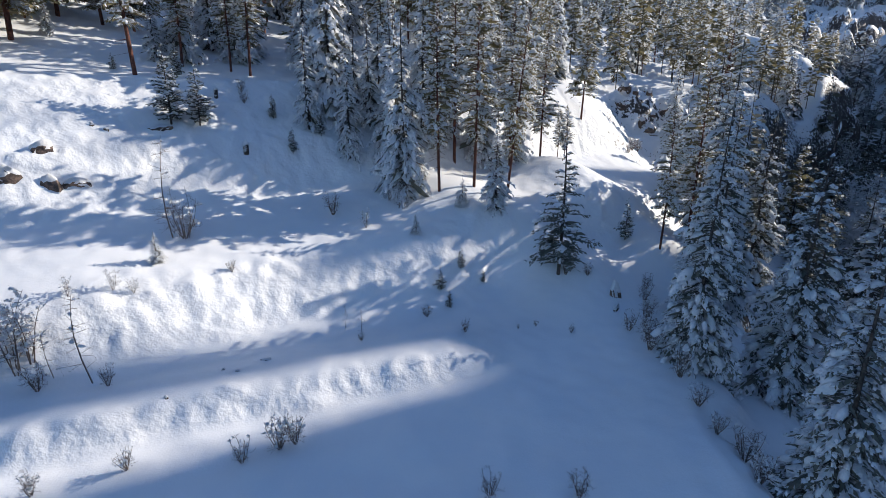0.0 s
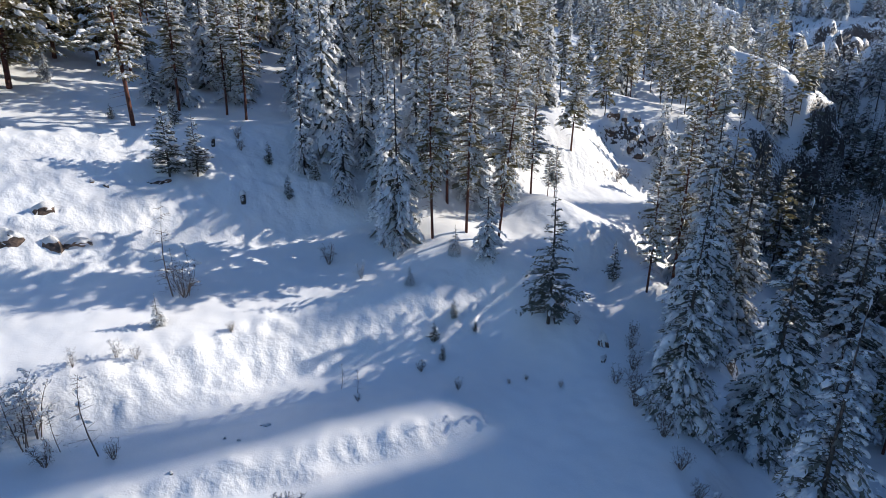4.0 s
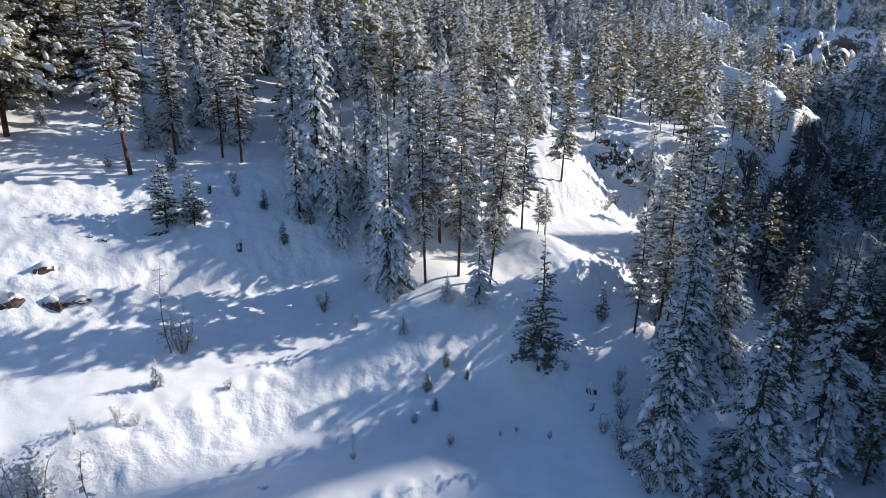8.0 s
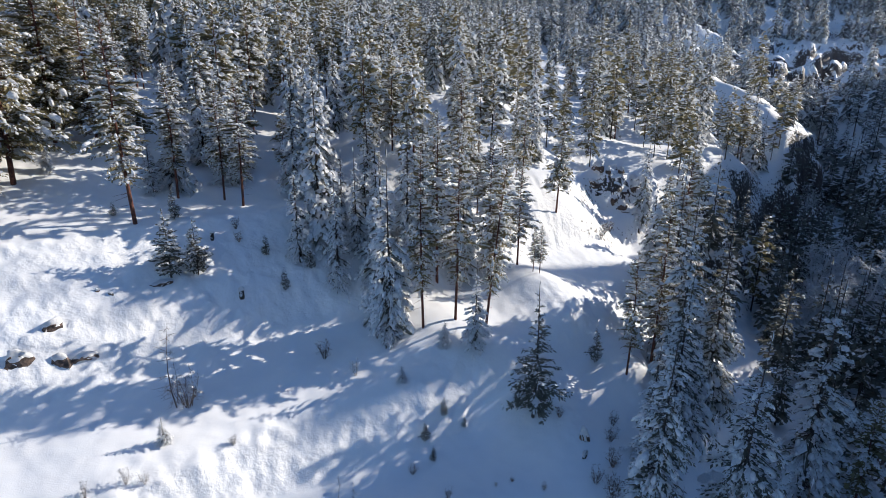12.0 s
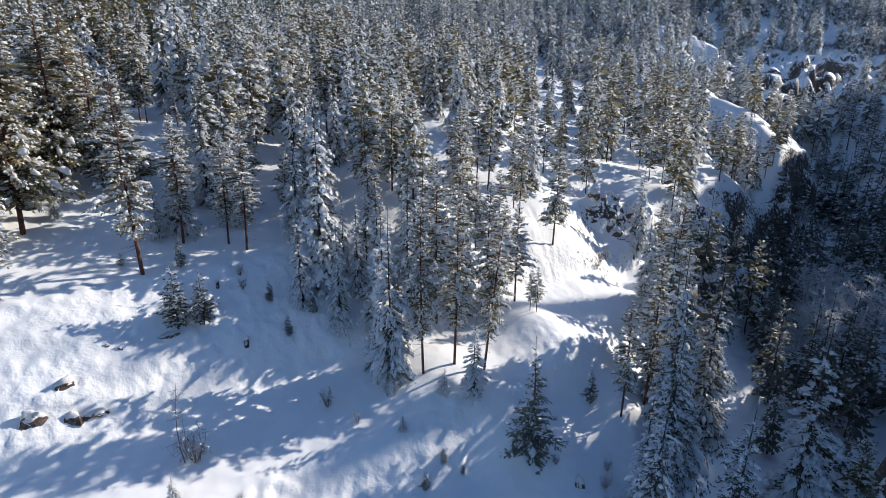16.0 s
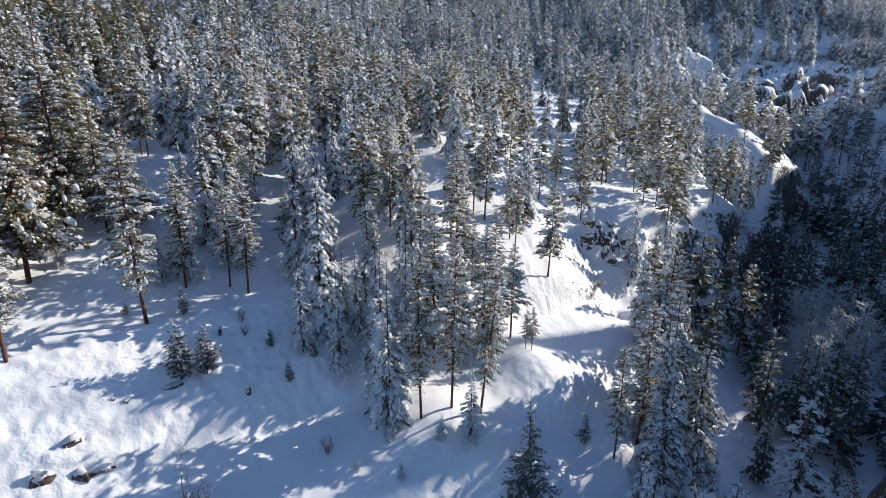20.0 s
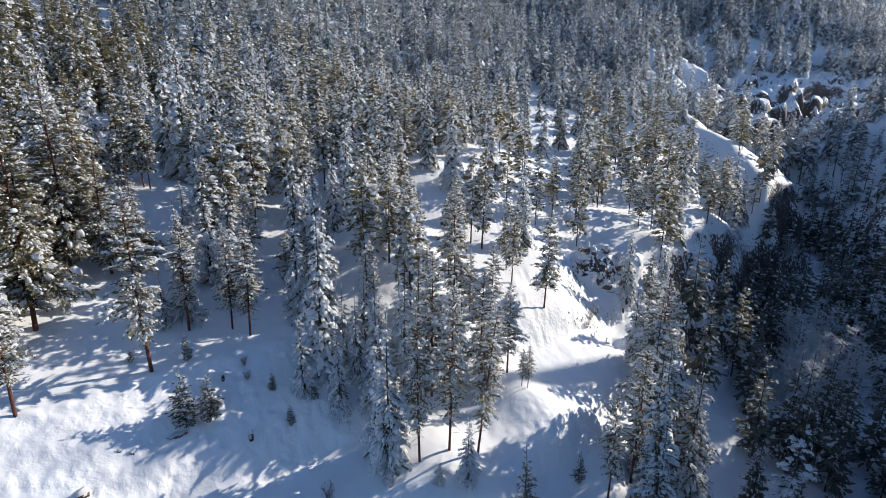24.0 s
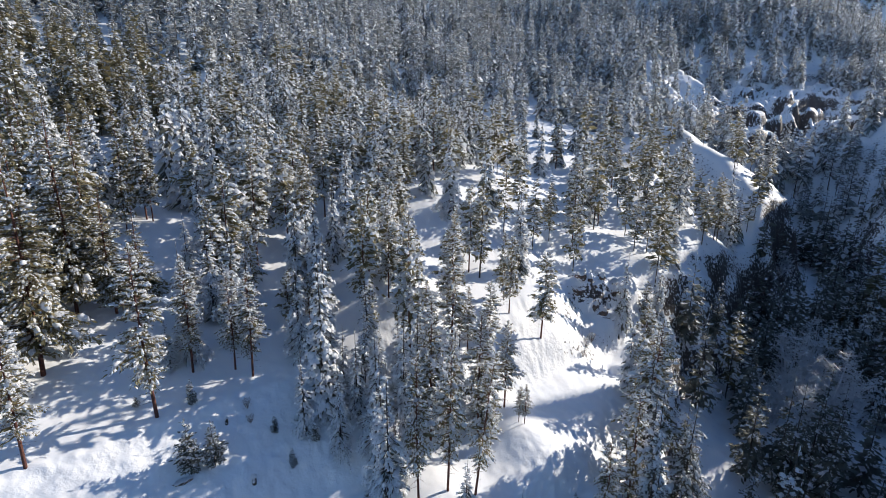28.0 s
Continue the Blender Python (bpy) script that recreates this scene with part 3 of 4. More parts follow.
GORGE_EDGE_TREES = (
    ("laden", 27.6, 36.6, 22.5, 1.15), ("laden", 21.4, 23.2, 20.5, 1.1), ("laden", 30.6, 56.2, 29.0, 1.1), ("pine", 42.5, 83.0, 20.0, 1.5),
    # last five, from (29.5, 60.5): added to throw shade on the clearing's banks
    ("laden", 43.0, 68.5, 27.0, 1.15), ("fir", 54.4, 60.9, 34.0, 1.25), ("pine", 37.0, 72.0, 24.0, 1.5), ("fir", 22.5, 37.0, 6.0, 1.0), ("laden", 28.0, 50.5, 21.0, 1.1), ("pine", 29.5, 60.5, 22.0, 1.0), ("fir", 22.5, 44.3, 14.0, 1.1), ("laden", 33.5, 63.5, 28.0, 0.9), ("laden", 34.0, 66.5, 31.0, 0.9), ("pine", 36.5, 69.8, 31.0, 1.1))
SLOPE_PINES = (
    ("pine", 23.8, 92.0, 17.8, 1.1), ("pine", 12.0, 82.4, 15.4, 1.0), ("pine", 8.3, 82.0, 13.0, 0.9), ("thin", 6.9, 82.1, 9.4, 0.8), ("pine", 16.3, 70.3, 7.1, 0.9), ("pine", 15.4, 70.6, 6.4, 0.9),
    ("pine", 14.1, 75.9, 15.9, 1.1), ("pine", 17.9, 95.0, 16.3, 0.9), ("pine", 17.4, 99.1, 14.5, 0.9), ("pine", -2.9, 86.6, 13.5, 0.9), ("pine", 5.2, 80.2, 21.3, 1.0), ("fir", -0.5, 69.0, 20.0, 1.0),
    ("fir", -5.8, 67.5, 15.0, 1.1), ("fir", -3.2, 71.2, 14.0, 1.0), ("fir", -11.2, 68.6, 11.6, 1.0),
    # first five here: added to cast a band of shade on the clearing's left
    ("pine", 1.5, 67.0, 23.0, 1.0), ("fir", 5.0, 69.8, 22.0, 1.0), ("fir", -2.5, 66.0, 21.0, 1.0), ("fir", 9.5, 71.5, 16.0, 1.0), ("fir", -6.2, 63.8, 19.0, 1.0), ("fir", -8.2, 73.0, 16.0, 1.1), ("pine", 1.0, 75.0, 16.0, 1.0), ("fir", -14.0, 71.0, 15.0, 1.1), ("fir", -18.5, 73.5, 16.0, 1.1))
RIDGE_TREES = (
    ("pine", -6.4, 97.3, 15.5, 0.9), ("thin", 13.2, 105.9, 21.2, 1.1), ("pine", 41.2, 131.6, 24.0, 1.0), ("pine", 53.0, 195.7, 21.1, 1.0), ("pine", 55.1, 161.5, 22.9, 1.0), ("pine", 54.9, 151.2, 15.7, 1.0),
    ("pine", 71.3, 185.6, 27.5, 1.1), ("pine", 76.7, 167.0, 18.1, 1.0), ("pine", 95.1, 181.0, 22.9, 1.1), ("fir", 47.9, 110.1, 18.5, 1.0), ("fir", 59.9, 118.5, 18.6, 1.0), ("fir", 114.0, 181.0, 30.0, 1.2),
    ("fir", 93.5, 159.8, 16.0, 1.1), ("pine", 55.9, 115.7, 13.0, 1.0), ("fir", 70.1, 133.5, 18.1, 1.0), ("fir", 107.9, 230.5, 24.0, 1.0), ("fir", 86.0, 237.4, 22.1, 1.2), ("fir", 96.1, 236.8, 22.4, 1.2),
    ("fir", 7.7, 113.3, 13.8, 1.1), ("pine", 4.9, 149.8, 22.5, 1.0), ("pine", 7.9, 148.1, 21.3, 1.0), ("fir", -10.4, 153.1, 15.2, 1.2))
LEFT_TREES = (
    ("pine", -33.0, 58.5, 22.7, 1.15), ("pine", -32.0, 67.4, 16.6, 1.1), ("pine", -26.8, 69.0, 15.2, 1.0), ("pine", -24.0, 68.0, 16.0, 1.1), ("pine", -42.7, 49.7, 17.5, 1.2),
    ("bushy", -48.7, 62.5, 31.0, 1.1), ("bushy", -53.7, 64.1, 29.0, 1.15), ("bushy", -50.5, 73.7, 27.0, 1.1), ("fir", -47.2, 66.6, 4.8, 1.2), ("bushy", -45.8, 75.6, 21.0, 1.1), ("bushy", -42.6, 77.2, 18.0, 1.0),
    ("bushy", -55.5, 82.0, 27.0, 1.1), ("bushy", -60.0, 73.0, 29.0, 1.1), ("fir", -27.9, 81.1, 13.1, 1.3), ("fir", -33.1, 79.5, 16.3, 1.2), ("fir", -39.3, 86.2, 13.4, 1.2), ("fir", -22.7, 95.6, 13.0, 1.1),
    ("pine", -53.5, 102.9, 18.6, 1.0), ("pine", -52.1, 102.5, 14.8, 1.0))
GLADE_TREES = (
    ("fir", -35.0, 67.3, 8.0, 1.3), ("open", -29.9, 61.3, 4.0, 1.0), ("open", -36.0, 59.8, 1.8, 1.2), ("open", -14.3, 62.1, 3.1, 1.0), ("open", -16.9, 59.0, 3.1, 1.0), ("open", -19.5, 61.4, 2.9, 1.1))
SAPLINGS = (
    ("fir", -22.6, 39.0, 2.9, 1.3), ("fir", -2.6, 49.0, 2.4, 1.3), ("open", 1.7, 47.4, 2.2, 1.0), ("open", -0.2, 45.0, 2.3, 1.0), ("open", 0.6, 43.2, 1.8, 1.0),
    ("open", 3.9, 47.3, 1.4, 1.0), ("fir", 2.0, 53.7, 3.4, 1.4), ("fir", -3.9, 54.0, 2.2, 1.5))
taken = []
dice = random.Random(5)
for trees in (CLEARING_TREES, GORGE_EDGE_TREES, SLOPE_PINES, RIDGE_TREES, LEFT_TREES, GLADE_TREES, SAPLINGS):
    for sort, x, y, high, stout in trees:
        plant(sort, x, y, high, 3 if y < 90 else 2, dice.randrange(4 if sort in ("fir", "pine") else 2 if sort == "laden" else 1), dice.uniform(0, 360), stout)
        taken.append((x, y))
plant("pine", 7.3, 58.6, 21.5, 3, 1, 200, 0.85, 6.0)
taken.append((7.3, 58.6))

# ---- the forest ----


def wood_share(x, y, pz, slope):
    """How thickly trees stand at places, from 0 to 1."""
    n = -0.62 * (x + 22.8) + 0.78 * (y - 29.7)
    side, bed, half, rim = gorge(x, y)
    q = 0.899 * y - 0.438 * x
    share = np.where(value_noise(x, y, 26, 21) > -0.55, 0.98, 0.6)
    share = np.where(slope > 0.8, 0.5, share)
    # the sunny shoulder with few trees, and its bare foot
    open_side = x > -4 + 0.45 * np.maximum(y - 120, 0)
    share = np.where(open_side & (x > 0) & (y > 66) & (y < 265), np.where(y < 118, 0.17, 0.38), share)
    share = np.where((x > 6) & (n < 27) & (y < 112), 0.0, share)
    share = np.where((y > 50) & (y < 115) & (np.abs(x + 40 + 0.26 * (y - 62)) < 4.5), 0.0, share)
    share = np.where((n < 9) | ((x < -8) & (n < 17)) | ((x < -17) & (x > -43) & (n < 34)) | ((x <= -43) & (n < 33)), 0.0, share)
    share = np.where((side < 0) & (-side < rim + 2), np.where((y > 66) & (pz < -4), np.where(y < 118, 0.07, 0.2), np.where(y > 66, np.where(y < 112, 0.12, 0.4), np.where(x > 38, 0.08, 0.0))), share)
    share = np.where(side >= 0, np.where((pz < 4) & (y > 66), np.where(x > 125, 0.6, 0.30), 0.95), share)
    # no trees in the unseen ridge's notches, so that sunlight gets through
    share = np.where((side >= 0) & ((np.abs(q - 30.1) < 2.0) | (np.abs(q - 41.2) < 2.0) | (np.abs(q - 20.8) < 1.6) | (np.abs(q - 55.2) < 2.6)), 0.0, share)
    share = np.where((x > 174) & (x < 322) & (y > 290) & (y < 370), 0.04, share)
    # glades, and the floor of the gorge round the rimed trees
    for gx, gy, gr in ((-12, 252, 13), (3, 142, 5), (155, 362, 12), (-63, 118, 7), (-30, 128, 6), (60, 240, 12), (102, 112, 12)):
        share = np.where(np.hypot(x - gx, y - gy) < gr, 0.0, share)
    return np.where(slope > np.where(y > 230, 1.15, np.where(y > 100, 1.7, 1.4)), 0.0, share)


dots = np.random.RandomState(11)
gap = 6.3
px, py = (v.ravel() + dots.uniform(-0.42 * gap, 0.42 * gap, v.size) for v in np.meshgrid(np.arange(-520, 760, gap), np.arange(18, 700, gap)))
bx, by = (v.ravel() + dots.uniform(-1.5, 1.5, v.size) for v in np.meshgrid(np.arange(40, 220, 4.4), np.arange(60, 240, 4.4)))
low = (land(bx, by) < 4) & (bx < 1.02 * by + 6)
px, py = np.concatenate([px, bx[low]]), np.concatenate([py, by[low]])
away = np.hypot(px, py)
inside = (px > -0.93 * py - 12) & (px < 1.04 * py + 14)
# trees out of view on the ridge, kept for the shadows they cast
shading = (px > 0.9 * py) & (px > 70) & (px < 340) & (py > 0) & (py < 280)
keep = (inside | shading) & (away < 690) & (dots.rand(px.size) > np.clip((away - 160) / 200, 0, 0.40) + 0.04 * np.clip((away - 330) / 250, 0, 1))
for a, b in taken:
    keep &= (px - a) ** 2 + (py - b) ** 2 > 6
px, py, inside = px[keep], py[keep], inside[keep]
pz = land(px, py)
steep = np.hypot(land(px + 1.5, py) - pz, land(px, py + 1.5) - pz) / 1.5
stands = dots.rand(px.size) < wood_share(px, py, pz, steep)
near_woods, far_woods = [], []
for x, y, z, seen, patch in zip(px[stands], py[stands], pz[stands], inside[stands], value_noise(px[stands], py[stands], 34, 51)):
    high = (dice.uniform(14, 24) if y < 110 else dice.uniform(16, 27)) * (1.12 if dice.random() < 0.2 else 0.6 if dice.random() < 0.15 else 0.97)
    deep = z < 10 and y > 62 and x > 40 and gorge(np.array([x]), np.array([y]))[0][0] > -30
    row = (float(x), float(y), float(z), high * (1.2 if deep else 1), "dark" if deep and dice.random() < 0.85 else "bushy" if x < -0.42 * y - 6 and y < 230 and dice.random() < 0.75 else "fir" if dice.random() < (0.8 if y > 250 else 0.66 if x < 0 else 0.42) + 0.5 * patch else "pine", dice.uniform(0, 360))
    (near_woods if seen and math.hypot(x, y) < 125 and len(near_woods) < 560 else far_woods).append(row)
for x, y, z, high, sort, turn in near_woods:
    plant(sort, x, y, high, 2, dice.randrange(5 if sort in ("fir", "pine") else 3), turn, group="forest trees")

# the far woods: one mesh of many simple conifers
shapes, middles, coarse = ([[s.arrays() for s in grow(sort, 14.0, lod, 900 + i, share)] for sort in ("fir", "pine", "dark", "bushy") for i in range(5)] for lod, share in ((0, 1.0), (1, 1.0), (0, 0.42)))
verts, faces, slots, count = [], [], [], 0
for x, y, z, high, sort, turn in far_woods:
    shape = (coarse if x > 0.95 * y + 20 or math.hypot(x, y) > 560 else middles if math.hypot(x, y) < 210 else shapes)[dice.randrange(5) + 5 * ("fir", "pine", "dark", "bushy").index(sort)]
    c, s = math.cos(turn), math.sin(turn)
    size = high / 14.0 * (1.3 if y > 260 else 1.0)
    spin = np.array([[c, s, 0], [-s, c, 0], [0, 0, 1]]) * (size ** 0.85, size ** 0.85, size)
    for slot, (v, f) in enumerate(shape):
        verts.append(v @ spin + (x, y, z - 0.2)), faces.append(f + count)
        # past y 235 the needles take the haze-paled colour
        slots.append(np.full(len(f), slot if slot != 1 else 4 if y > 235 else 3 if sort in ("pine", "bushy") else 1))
        count += len(v)
# the next mountain across the valley
for _ in range(900):
    a, far = math.radians(dice.uniform(33, 48)), dice.uniform(820, 1500)
    x, y = far * math.sin(a), far * math.cos(a)
    z, size = float(land(np.array([x]), np.array([y]))[0]), dice.uniform(1.1, 1.7)
    for slot, (v, f) in enumerate(shapes[dice.randrange(5) if dice.random() < 0.3 else 10 + dice.randrange(5)]):
        verts.append(v * (1.6 * size, 1.6 * size, size) + (x, y, z - 0.5)), faces.append(f + count), slots.append(np.full(len(f), slot))
        count += len(v)
woods = new("far_woods", mesh_from("far_woods", np.concatenate(verts), np.concatenate(faces), [FIR_BARK, FIR_LEAF, TREE_SNOW, PINE_LEAF, HAZED_LEAF],
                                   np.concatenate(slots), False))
tagged(woods, "dense snow-laden conifer forest climbing the mountainside", "forest", kind="stuff")
print("WOODS", len(near_woods), len(far_woods), len(woods.data.polygons))

# ---- rocks, stumps, bushes and bare saplings ----


def boulder_soup(long, wide, high, seed):
    """A weathered boulder, half sunk, and the cap of snow on it."""
    rng = np.random.RandomState(seed)
    bm = bmesh.new()
    bmesh.ops.create_icosphere(bm, subdivisions=3, radius=1.0)
    v = np.array([p.co[:] for p in bm.verts])
    f = np.array([[p.index for p in q.verts] for q in bm.faces])
    bm.free()
    for _ in range(9):
        way = unit(rng.normal(0, 1, 3))
        over = np.maximum(v @ way - rng.uniform(0.45, 0.8), 0)
        v = v - over[:, None] * way * 0.9
    v = v + 0.05 * rng.normal(0, 1, v.shape)
    size = np.array([long / 2, wide / 2, high])
    normal = v / np.linalg.norm(v, axis=1)[:, None]
    cap = v.copy()
    cap[:, 2] = np.where(normal[:, 2] > 0.25, cap[:, 2] + 0.16 * np.clip(normal[:, 2] - 0.25, 0, 1) + 0.03, cap[:, 2] - 0.2)
    cap[:, :2] *= np.where(normal[:, 2] > 0.25, 1.0, 0.9)[:, None]
    return (v * size, f), (cap * size, f)


def boulder(x, y, long, wide, high, turn, seed, label="brown boulder with a thick cap of snow"):
    ob = new("boulder")
    stone, cap = boulder_soup(long, wide, high, seed)
    for name, (v, f), mat in (("stone", stone, ROCK), ("snow_cap", cap, TREE_SNOW)):
        child = new(name, mesh_from(name, v, f, [mat], smooth=name != "stone"))
        child.parent = ob
    ob.matrix_basis = pose(x, y, height_at(x, y) - 0.3 * high, 0, 0, turn)
    tagged(ob, label, "rock", "boulders")


# x, y, length, width, height, turn
BOULDERS = ((-28.4, 53.1, 3.2, 1.0, 0.7, 20), (-35.9, 42.4, 2.4, 1.4, 1.3, 40), (-33.4, 43.7, 1.9, 1.3, 1.2, 10), (-31.8, 44.7, 2.2, 1.0, 0.7, 30),
            (-34.6, 45.4, 2.2, 1.6, 1.3, 60), (-12.6, 33.2, 1.1, 0.5, 0.4, 0), (-14.9, 31.3, 0.4, 0.3, 0.3, 0), (-13.7, 30.9, 0.4, 0.3, 0.25, 30),
            (-16.8, 27.5, 0.4, 0.3, 0.2, 0), (-32.8, 49.7, 0.6, 0.4, 0.4, 0))
GORGE_ROCKS = ((31.5, 47.0, 3.4, 2.2, 2.0, 30), (34.5, 49.0, 3.0, 2.0, 1.8, 80), (29.0, 44.0, 2.6, 1.8, 1.6, 10), (33.0, 43.5, 3.0, 2.6, 1.7, 50),
               (-31.7, 49.9, 0.6, 0.4, 0.35, 0))
for i, row in enumerate(BOULDERS + GORGE_ROCKS):
    boulder(*row, 300 + i)
crags = random.Random(21)
for i in range(34):
    along, up = crags.random(), crags.random()
    x, y = 37 + 15 * along + crags.uniform(-1, 1), 109 + 11 * up + 2.5 * along
    boulder(x, y, crags.uniform(1.4, 3.6), crags.uniform(1.2, 2.4), crags.uniform(0.8, 2.0), crags.uniform(-30, 30), 400 + i, "fractured dark rock ledge on the outcrop, capped with snow")
boulder(16.5, 46.4, 1.3, 1.2, 2.1, 20, 331, "tall narrow stub of rock plastered with snow")
boulder(16.0, 44.6, 1.5, 1.0, 0.8, 70, 332)


def stump(x, y, high, girth, seed):
    """A broken stem standing in the snow, with a tall cap of snow."""
    rng = np.random.RandomState(seed)
    ob, stem, cap = new("tree_stump"), Soup(), Soup()
    tube(stem, [(0, 0, -0.3), (0.02, 0, high * 0.5), (0.05, 0.03, high)], [girth * 1.1, girth, girth * 0.85], 8)
    for k in range(4):
        pad(cap, np.array([0.04, 0.02, high * 0.94 + 0.16 * girth * k]), np.array([1.0, 0.2 * k - 0.3, 0.05]), girth * (2.7 - 0.45 * k), girth * (2.5 - 0.45 * k), girth * 1.1, rng, 9)
    for k in range(14):
        a, zz = rng.uniform(1.5, 5.6), rng.uniform(0.05, 0.95) * high
        pad(cap, np.array([math.cos(a) * girth * 0.8, math.sin(a) * girth * 0.8, zz]), np.array([-math.sin(a), math.cos(a), 0.6]), girth * 1.3, girth * 1.2, girth * 0.4, rng, 7)
    for name, soup, mat in (("stem", stem, FIR_BARK), ("snow_cap", cap, TREE_SNOW)):
        child = new(name, soup.mesh(name, mat))
        child.parent = ob
    ob.matrix_basis = pose(x, y, height_at(x, y))
    tagged(ob, "dark broken stump topped with a tall cap of snow", "tree stump", "stumps")


for i, row in enumerate(((-21.0, 55.9, 0.9, 0.28), (-25.3, 60.2, 0.9, 0.2))):
    stump(*row, 40 + i)


def bare_plant(kind, high, spread, stems, snow, seed):
    """Stems with side twigs, and snow lying on them, as two soups."""
    rng = np.random.RandomState(seed)
    wood, white = Soup(), Soup()
    for k in range(stems):
        a = 6.28 * k / stems + rng.rand()
        foot = np.array([math.cos(a), math.sin(a), 0]) * (0.12 * spread * (stems > 1))
        top = np.array([math.cos(a) * spread * rng.uniform(0.3, 1), math.sin(a) * spread * rng.uniform(0.3, 1), high * rng.uniform(0.65, 1)])
        if stems == 1:
            top = np.array([rng.uniform(-0.06, 0.06) * high, rng.uniform(-0.06, 0.06) * high, high])
        bow = rng.normal(0, 0.05, 3) * high
        thick = (0.012 + 0.006 * high) * (1.8 if kind == "frost" else 1.0)

        def at(s):
            return foot + (top - foot) * s + bow * math.sin(3.14 * s)

        tube(wood, [at(-0.1)] + [at(s) for s in (0.25, 0.5, 0.75, 1.0)], [thick, thick * 0.85, thick * 0.65, thick * 0.4, 0.006], 4)
        twigs = int((14 if stems == 1 else 7) * max(high, 1) ** 0.6)
        for _ in range(twigs):
            s = rng.uniform(0.15, 0.98)
            p, b = at(s), rng.rand() * 6.28
            reach = (0.24 if stems == 1 else 0.34) * high * (1.05 - 0.75 * s) * rng.uniform(0.4, 1.0) + 0.08
            q = p + reach * np.array([math.cos(b), math.sin(b), rng.uniform(-0.1, 0.8) if kind != "larch" else rng.uniform(-0.2, 0.25)])
            tube(wood, [p, q], [(0.006 + 0.0015 * high) * (2.6 if kind == "frost" else 1.0), 0.003 if kind != "frost" else 0.03], 3)
            for _ in range(4):
                u = rng.uniform(0.3, 1)
                w = p + (q - p) * u
                tube(wood, [w, w + 0.4 * reach * unit(rng.normal(0, 1, 3) + (0, 0, 0.5))], [0.004, 0.002] if kind != "frost" else [0.04, 0.02], 3)
            if rng.rand() < snow:
                size = rng.uniform(0.09, 0.20) * (0.6 + 0.14 * high)
                for _ in range(3):
                    u, w = rng.uniform(0.1, 0.8), rng.normal(0, 0.12, 3) * reach
                    flake(white, p + (q - p) * u + w, p + (q - p) * (u + rng.uniform(0.15, 0.35)) + w, size * 0.5, rng)
                if rng.rand() < 0.7:
                    pad(white, p + (q - p) * rng.uniform(0.5, 1), q - p, size * 1.5, size * 0.7, size * 0.5, rng, 6)
    if white.count == 0:
        pad(white, at(1.0), np.array([1.0, 0, 0.2]), 0.15, 0.1, 0.06, rng, 5)
    return wood, white


PLANTS = {}
PLANT_WORDS = {"larch": ("bare_sapling", "leafless young larch with short side twigs", "sapling"),
               "bush": ("bare_bush", "leafless twiggy bush poking through the snow", "bush"),
               "snowbush": ("snowy_bush", "bent bush weighed down with lumps of snow", "bush"),
               "frost": ("frosted_tree", "leafless broad tree white with rime", "tree")}


def bare(kind, x, y, high, variety):
    built = {"larch": 5.0, "bush": 1.6, "snowbush": 4.0, "frost": 14.0}[kind]
    m = pose(x, y, height_at(x, y), 0, 0, 77 * x) @ Matrix.Diagonal((high / built, high / built, high / built, 1))
    key = (kind, variety)
    if key in PLANTS:
        old = PLANTS[key].scale[0]
        return copy_thing(PLANTS[key], m @ Matrix.Diagonal((1 / old, 1 / old, 1 / old, 1)))
    shape = {"larch": (5.0, 0.4, 1, 0.12), "bush": (1.6, 0.7, 11, 0.35), "snowbush": (4.0, 1.1, 5, 0.95), "frost": (14.0, 6.0, 8, 0.0)}[kind]
    name, words, category = PLANT_WORDS[kind]
    ob = new(name)
    wood, white = bare_plant(kind, *shape, 60 + variety + 7 * len(kind))
    for part_name, soup, mat in (("stem" if kind == "larch" else "brushwood", wood, TREE_SNOW if kind == "frost" else TWIG), ("snow_load", white, TREE_SNOW)):
        child = new(part_name, soup.mesh(part_name, mat))
        child.parent = ob
        tagged(child, kind="stuff")
    ob.matrix_basis = m
    tagged(ob, words, category, "leafless plants in the snow")
    PLANTS[key] = ob
    return ob


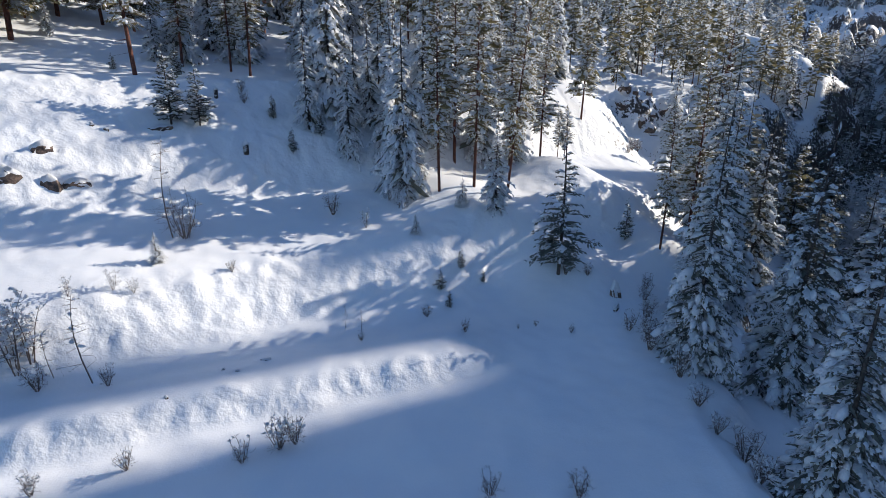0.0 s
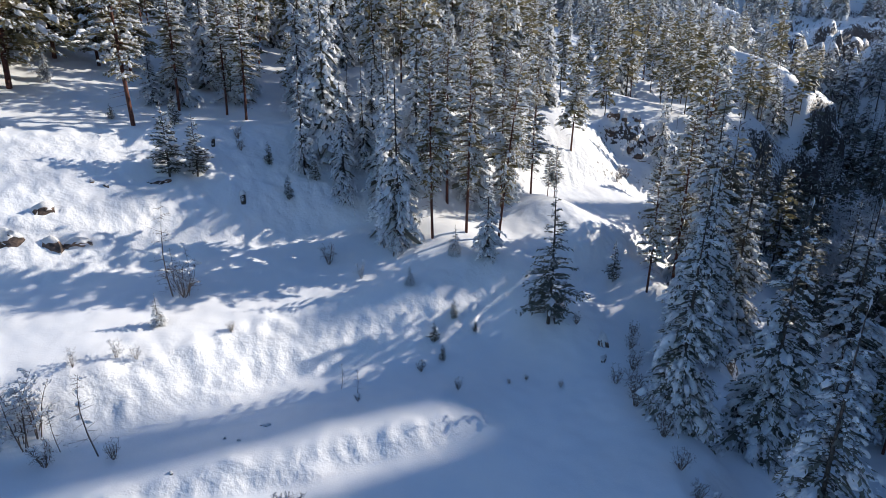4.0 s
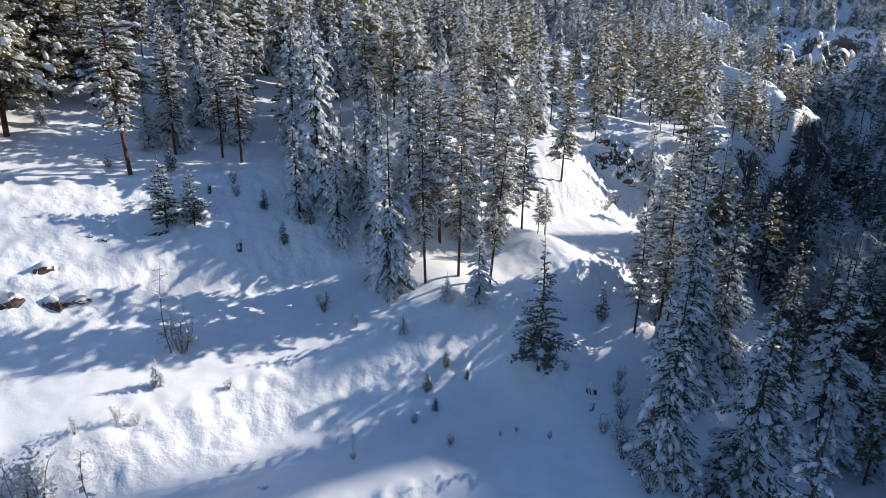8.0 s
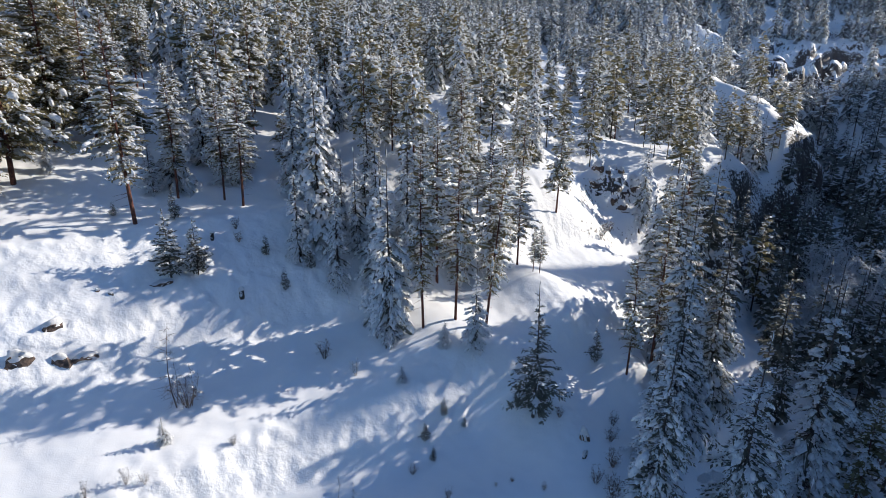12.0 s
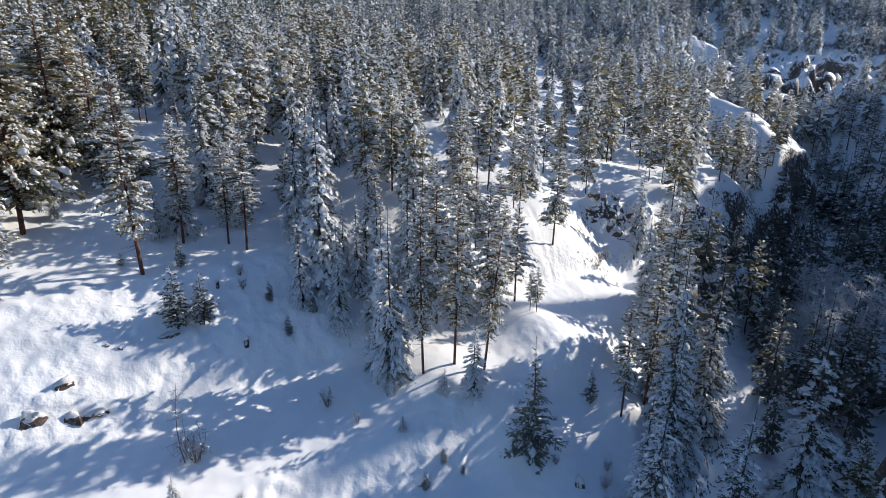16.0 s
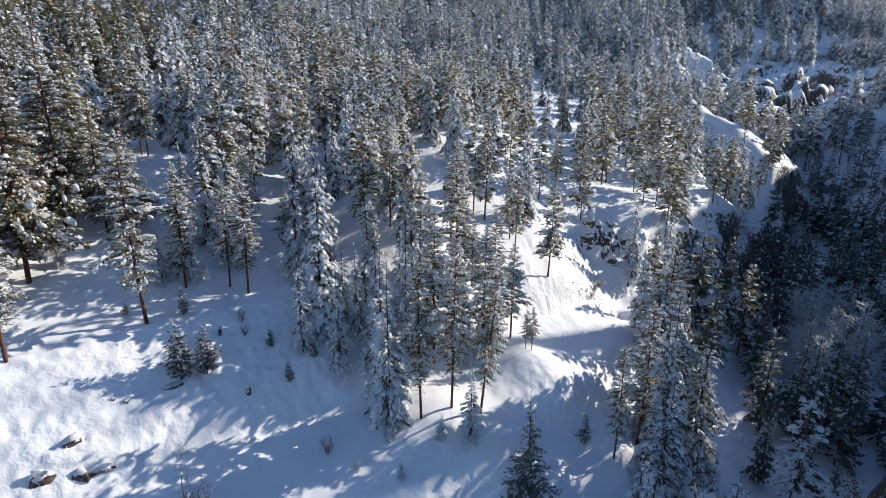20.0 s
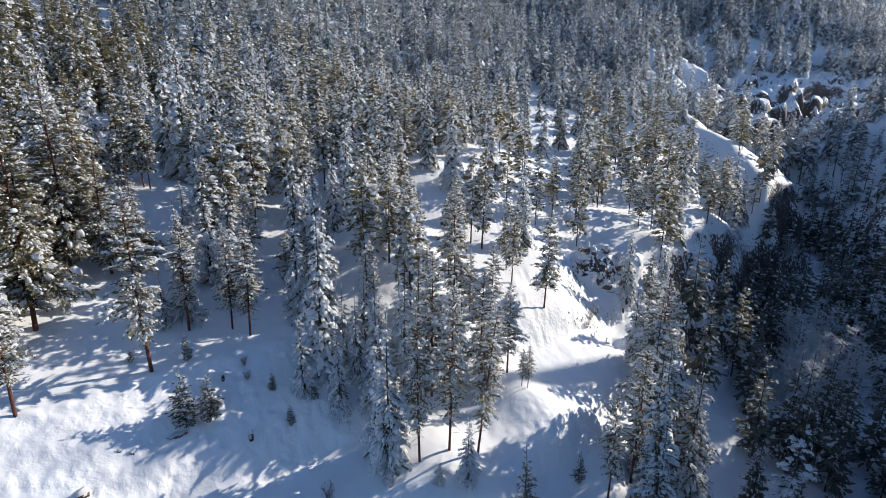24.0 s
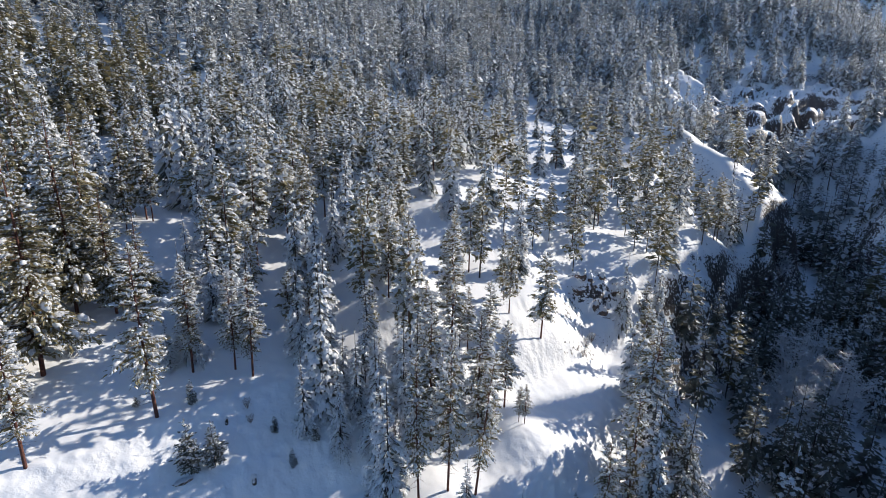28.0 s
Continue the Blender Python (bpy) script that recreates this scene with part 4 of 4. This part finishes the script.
LARCHES = ((-22.4, 29.3, 6.0), (-24.8, 29.3, 3.3), (-23.2, 42.9, 8.6), (-6.6, 38.0, 2.3), (-8.0, 38.6, 2.3), (-22.0, 43.4, 4.5), (-23.4, 43.6, 4.0))
SNOW_BUSHES = ((-26.7, 28.9, 5.6), (-26.2, 29.6, 4.4), (-28.2, 28.4, 4.0), (-23.8, 35.0, 1.7), (-22.6, 35.4, 1.3), (-5.8, 55.3, 2.2), (-7.6, 49.8, 2.0), (-26.0, 33.5, 1.6), (-4.6, 53.6, 2.4))
BUSHES = ((-11.3, 52.1, 2.4), (-22.3, 43.2, 3.4), (-17.0, 23.3, 1.3), (-9.4, 25.3, 2.2), (-11.1, 24.1, 1.5), (-20.7, 21.4, 1.4), (7.1, 22.2, 1.7), (2.4, 22.0, 1.5), (-17.3, 40.2, 1.0),
          (-1.4, 41.5, 1.2), (1.8, 38.1, 1.1), (10.9, 40.1, 0.8), (-6.3, 36.4, 0.8), (16.1, 41.0, 1.8), (16.7, 37.8, 2.4), (17.3, 30.6, 1.8), (18.6, 26.9, 2.4), (12.0, 47.9, 1.9), (14.2, 48.1, 1.3))
EDGE_BUSHES = ((17.5, 34.0, 2.2), (17.2, 39.6, 2.4), (18.5, 43.2, 2.2), (19.4, 46.5, 1.8), (17.4, 28.2, 1.6), (18.0, 24.4, 2.0), (20.5, 49.0, 1.6), (-8.6, 25.8, 1.8), (-24.9, 28.0, 2.0), (-21.2, 29.0, 1.4),
               (36.0, 100.0, 2.5), (38.5, 104.0, 2.5), (34.0, 96.0, 2.0), (-26.0, 57.5, 1.2), (-23.4, 62.8, 1.6), (-22.6, 61.2, 1.4), (8.0, 41.0, 0.6), (6.4, 40.4, 0.5))
FROSTED = ((104.0, 124.0, 22.0), (97.0, 105.0, 23.0), (111.0, 131.0, 20.0), (92.0, 113.0, 18.0), (121.0, 137.0, 16.0), (108.0, 113.0, 19.0), (146.0, 190.0, 11.0))
for kind, rows in (("larch", LARCHES), ("snowbush", SNOW_BUSHES), ("bush", BUSHES + EDGE_BUSHES), ("frost", FROSTED)):
    for i, (x, y, high) in enumerate(rows):
        bare(kind, x, y, high, i % 3)
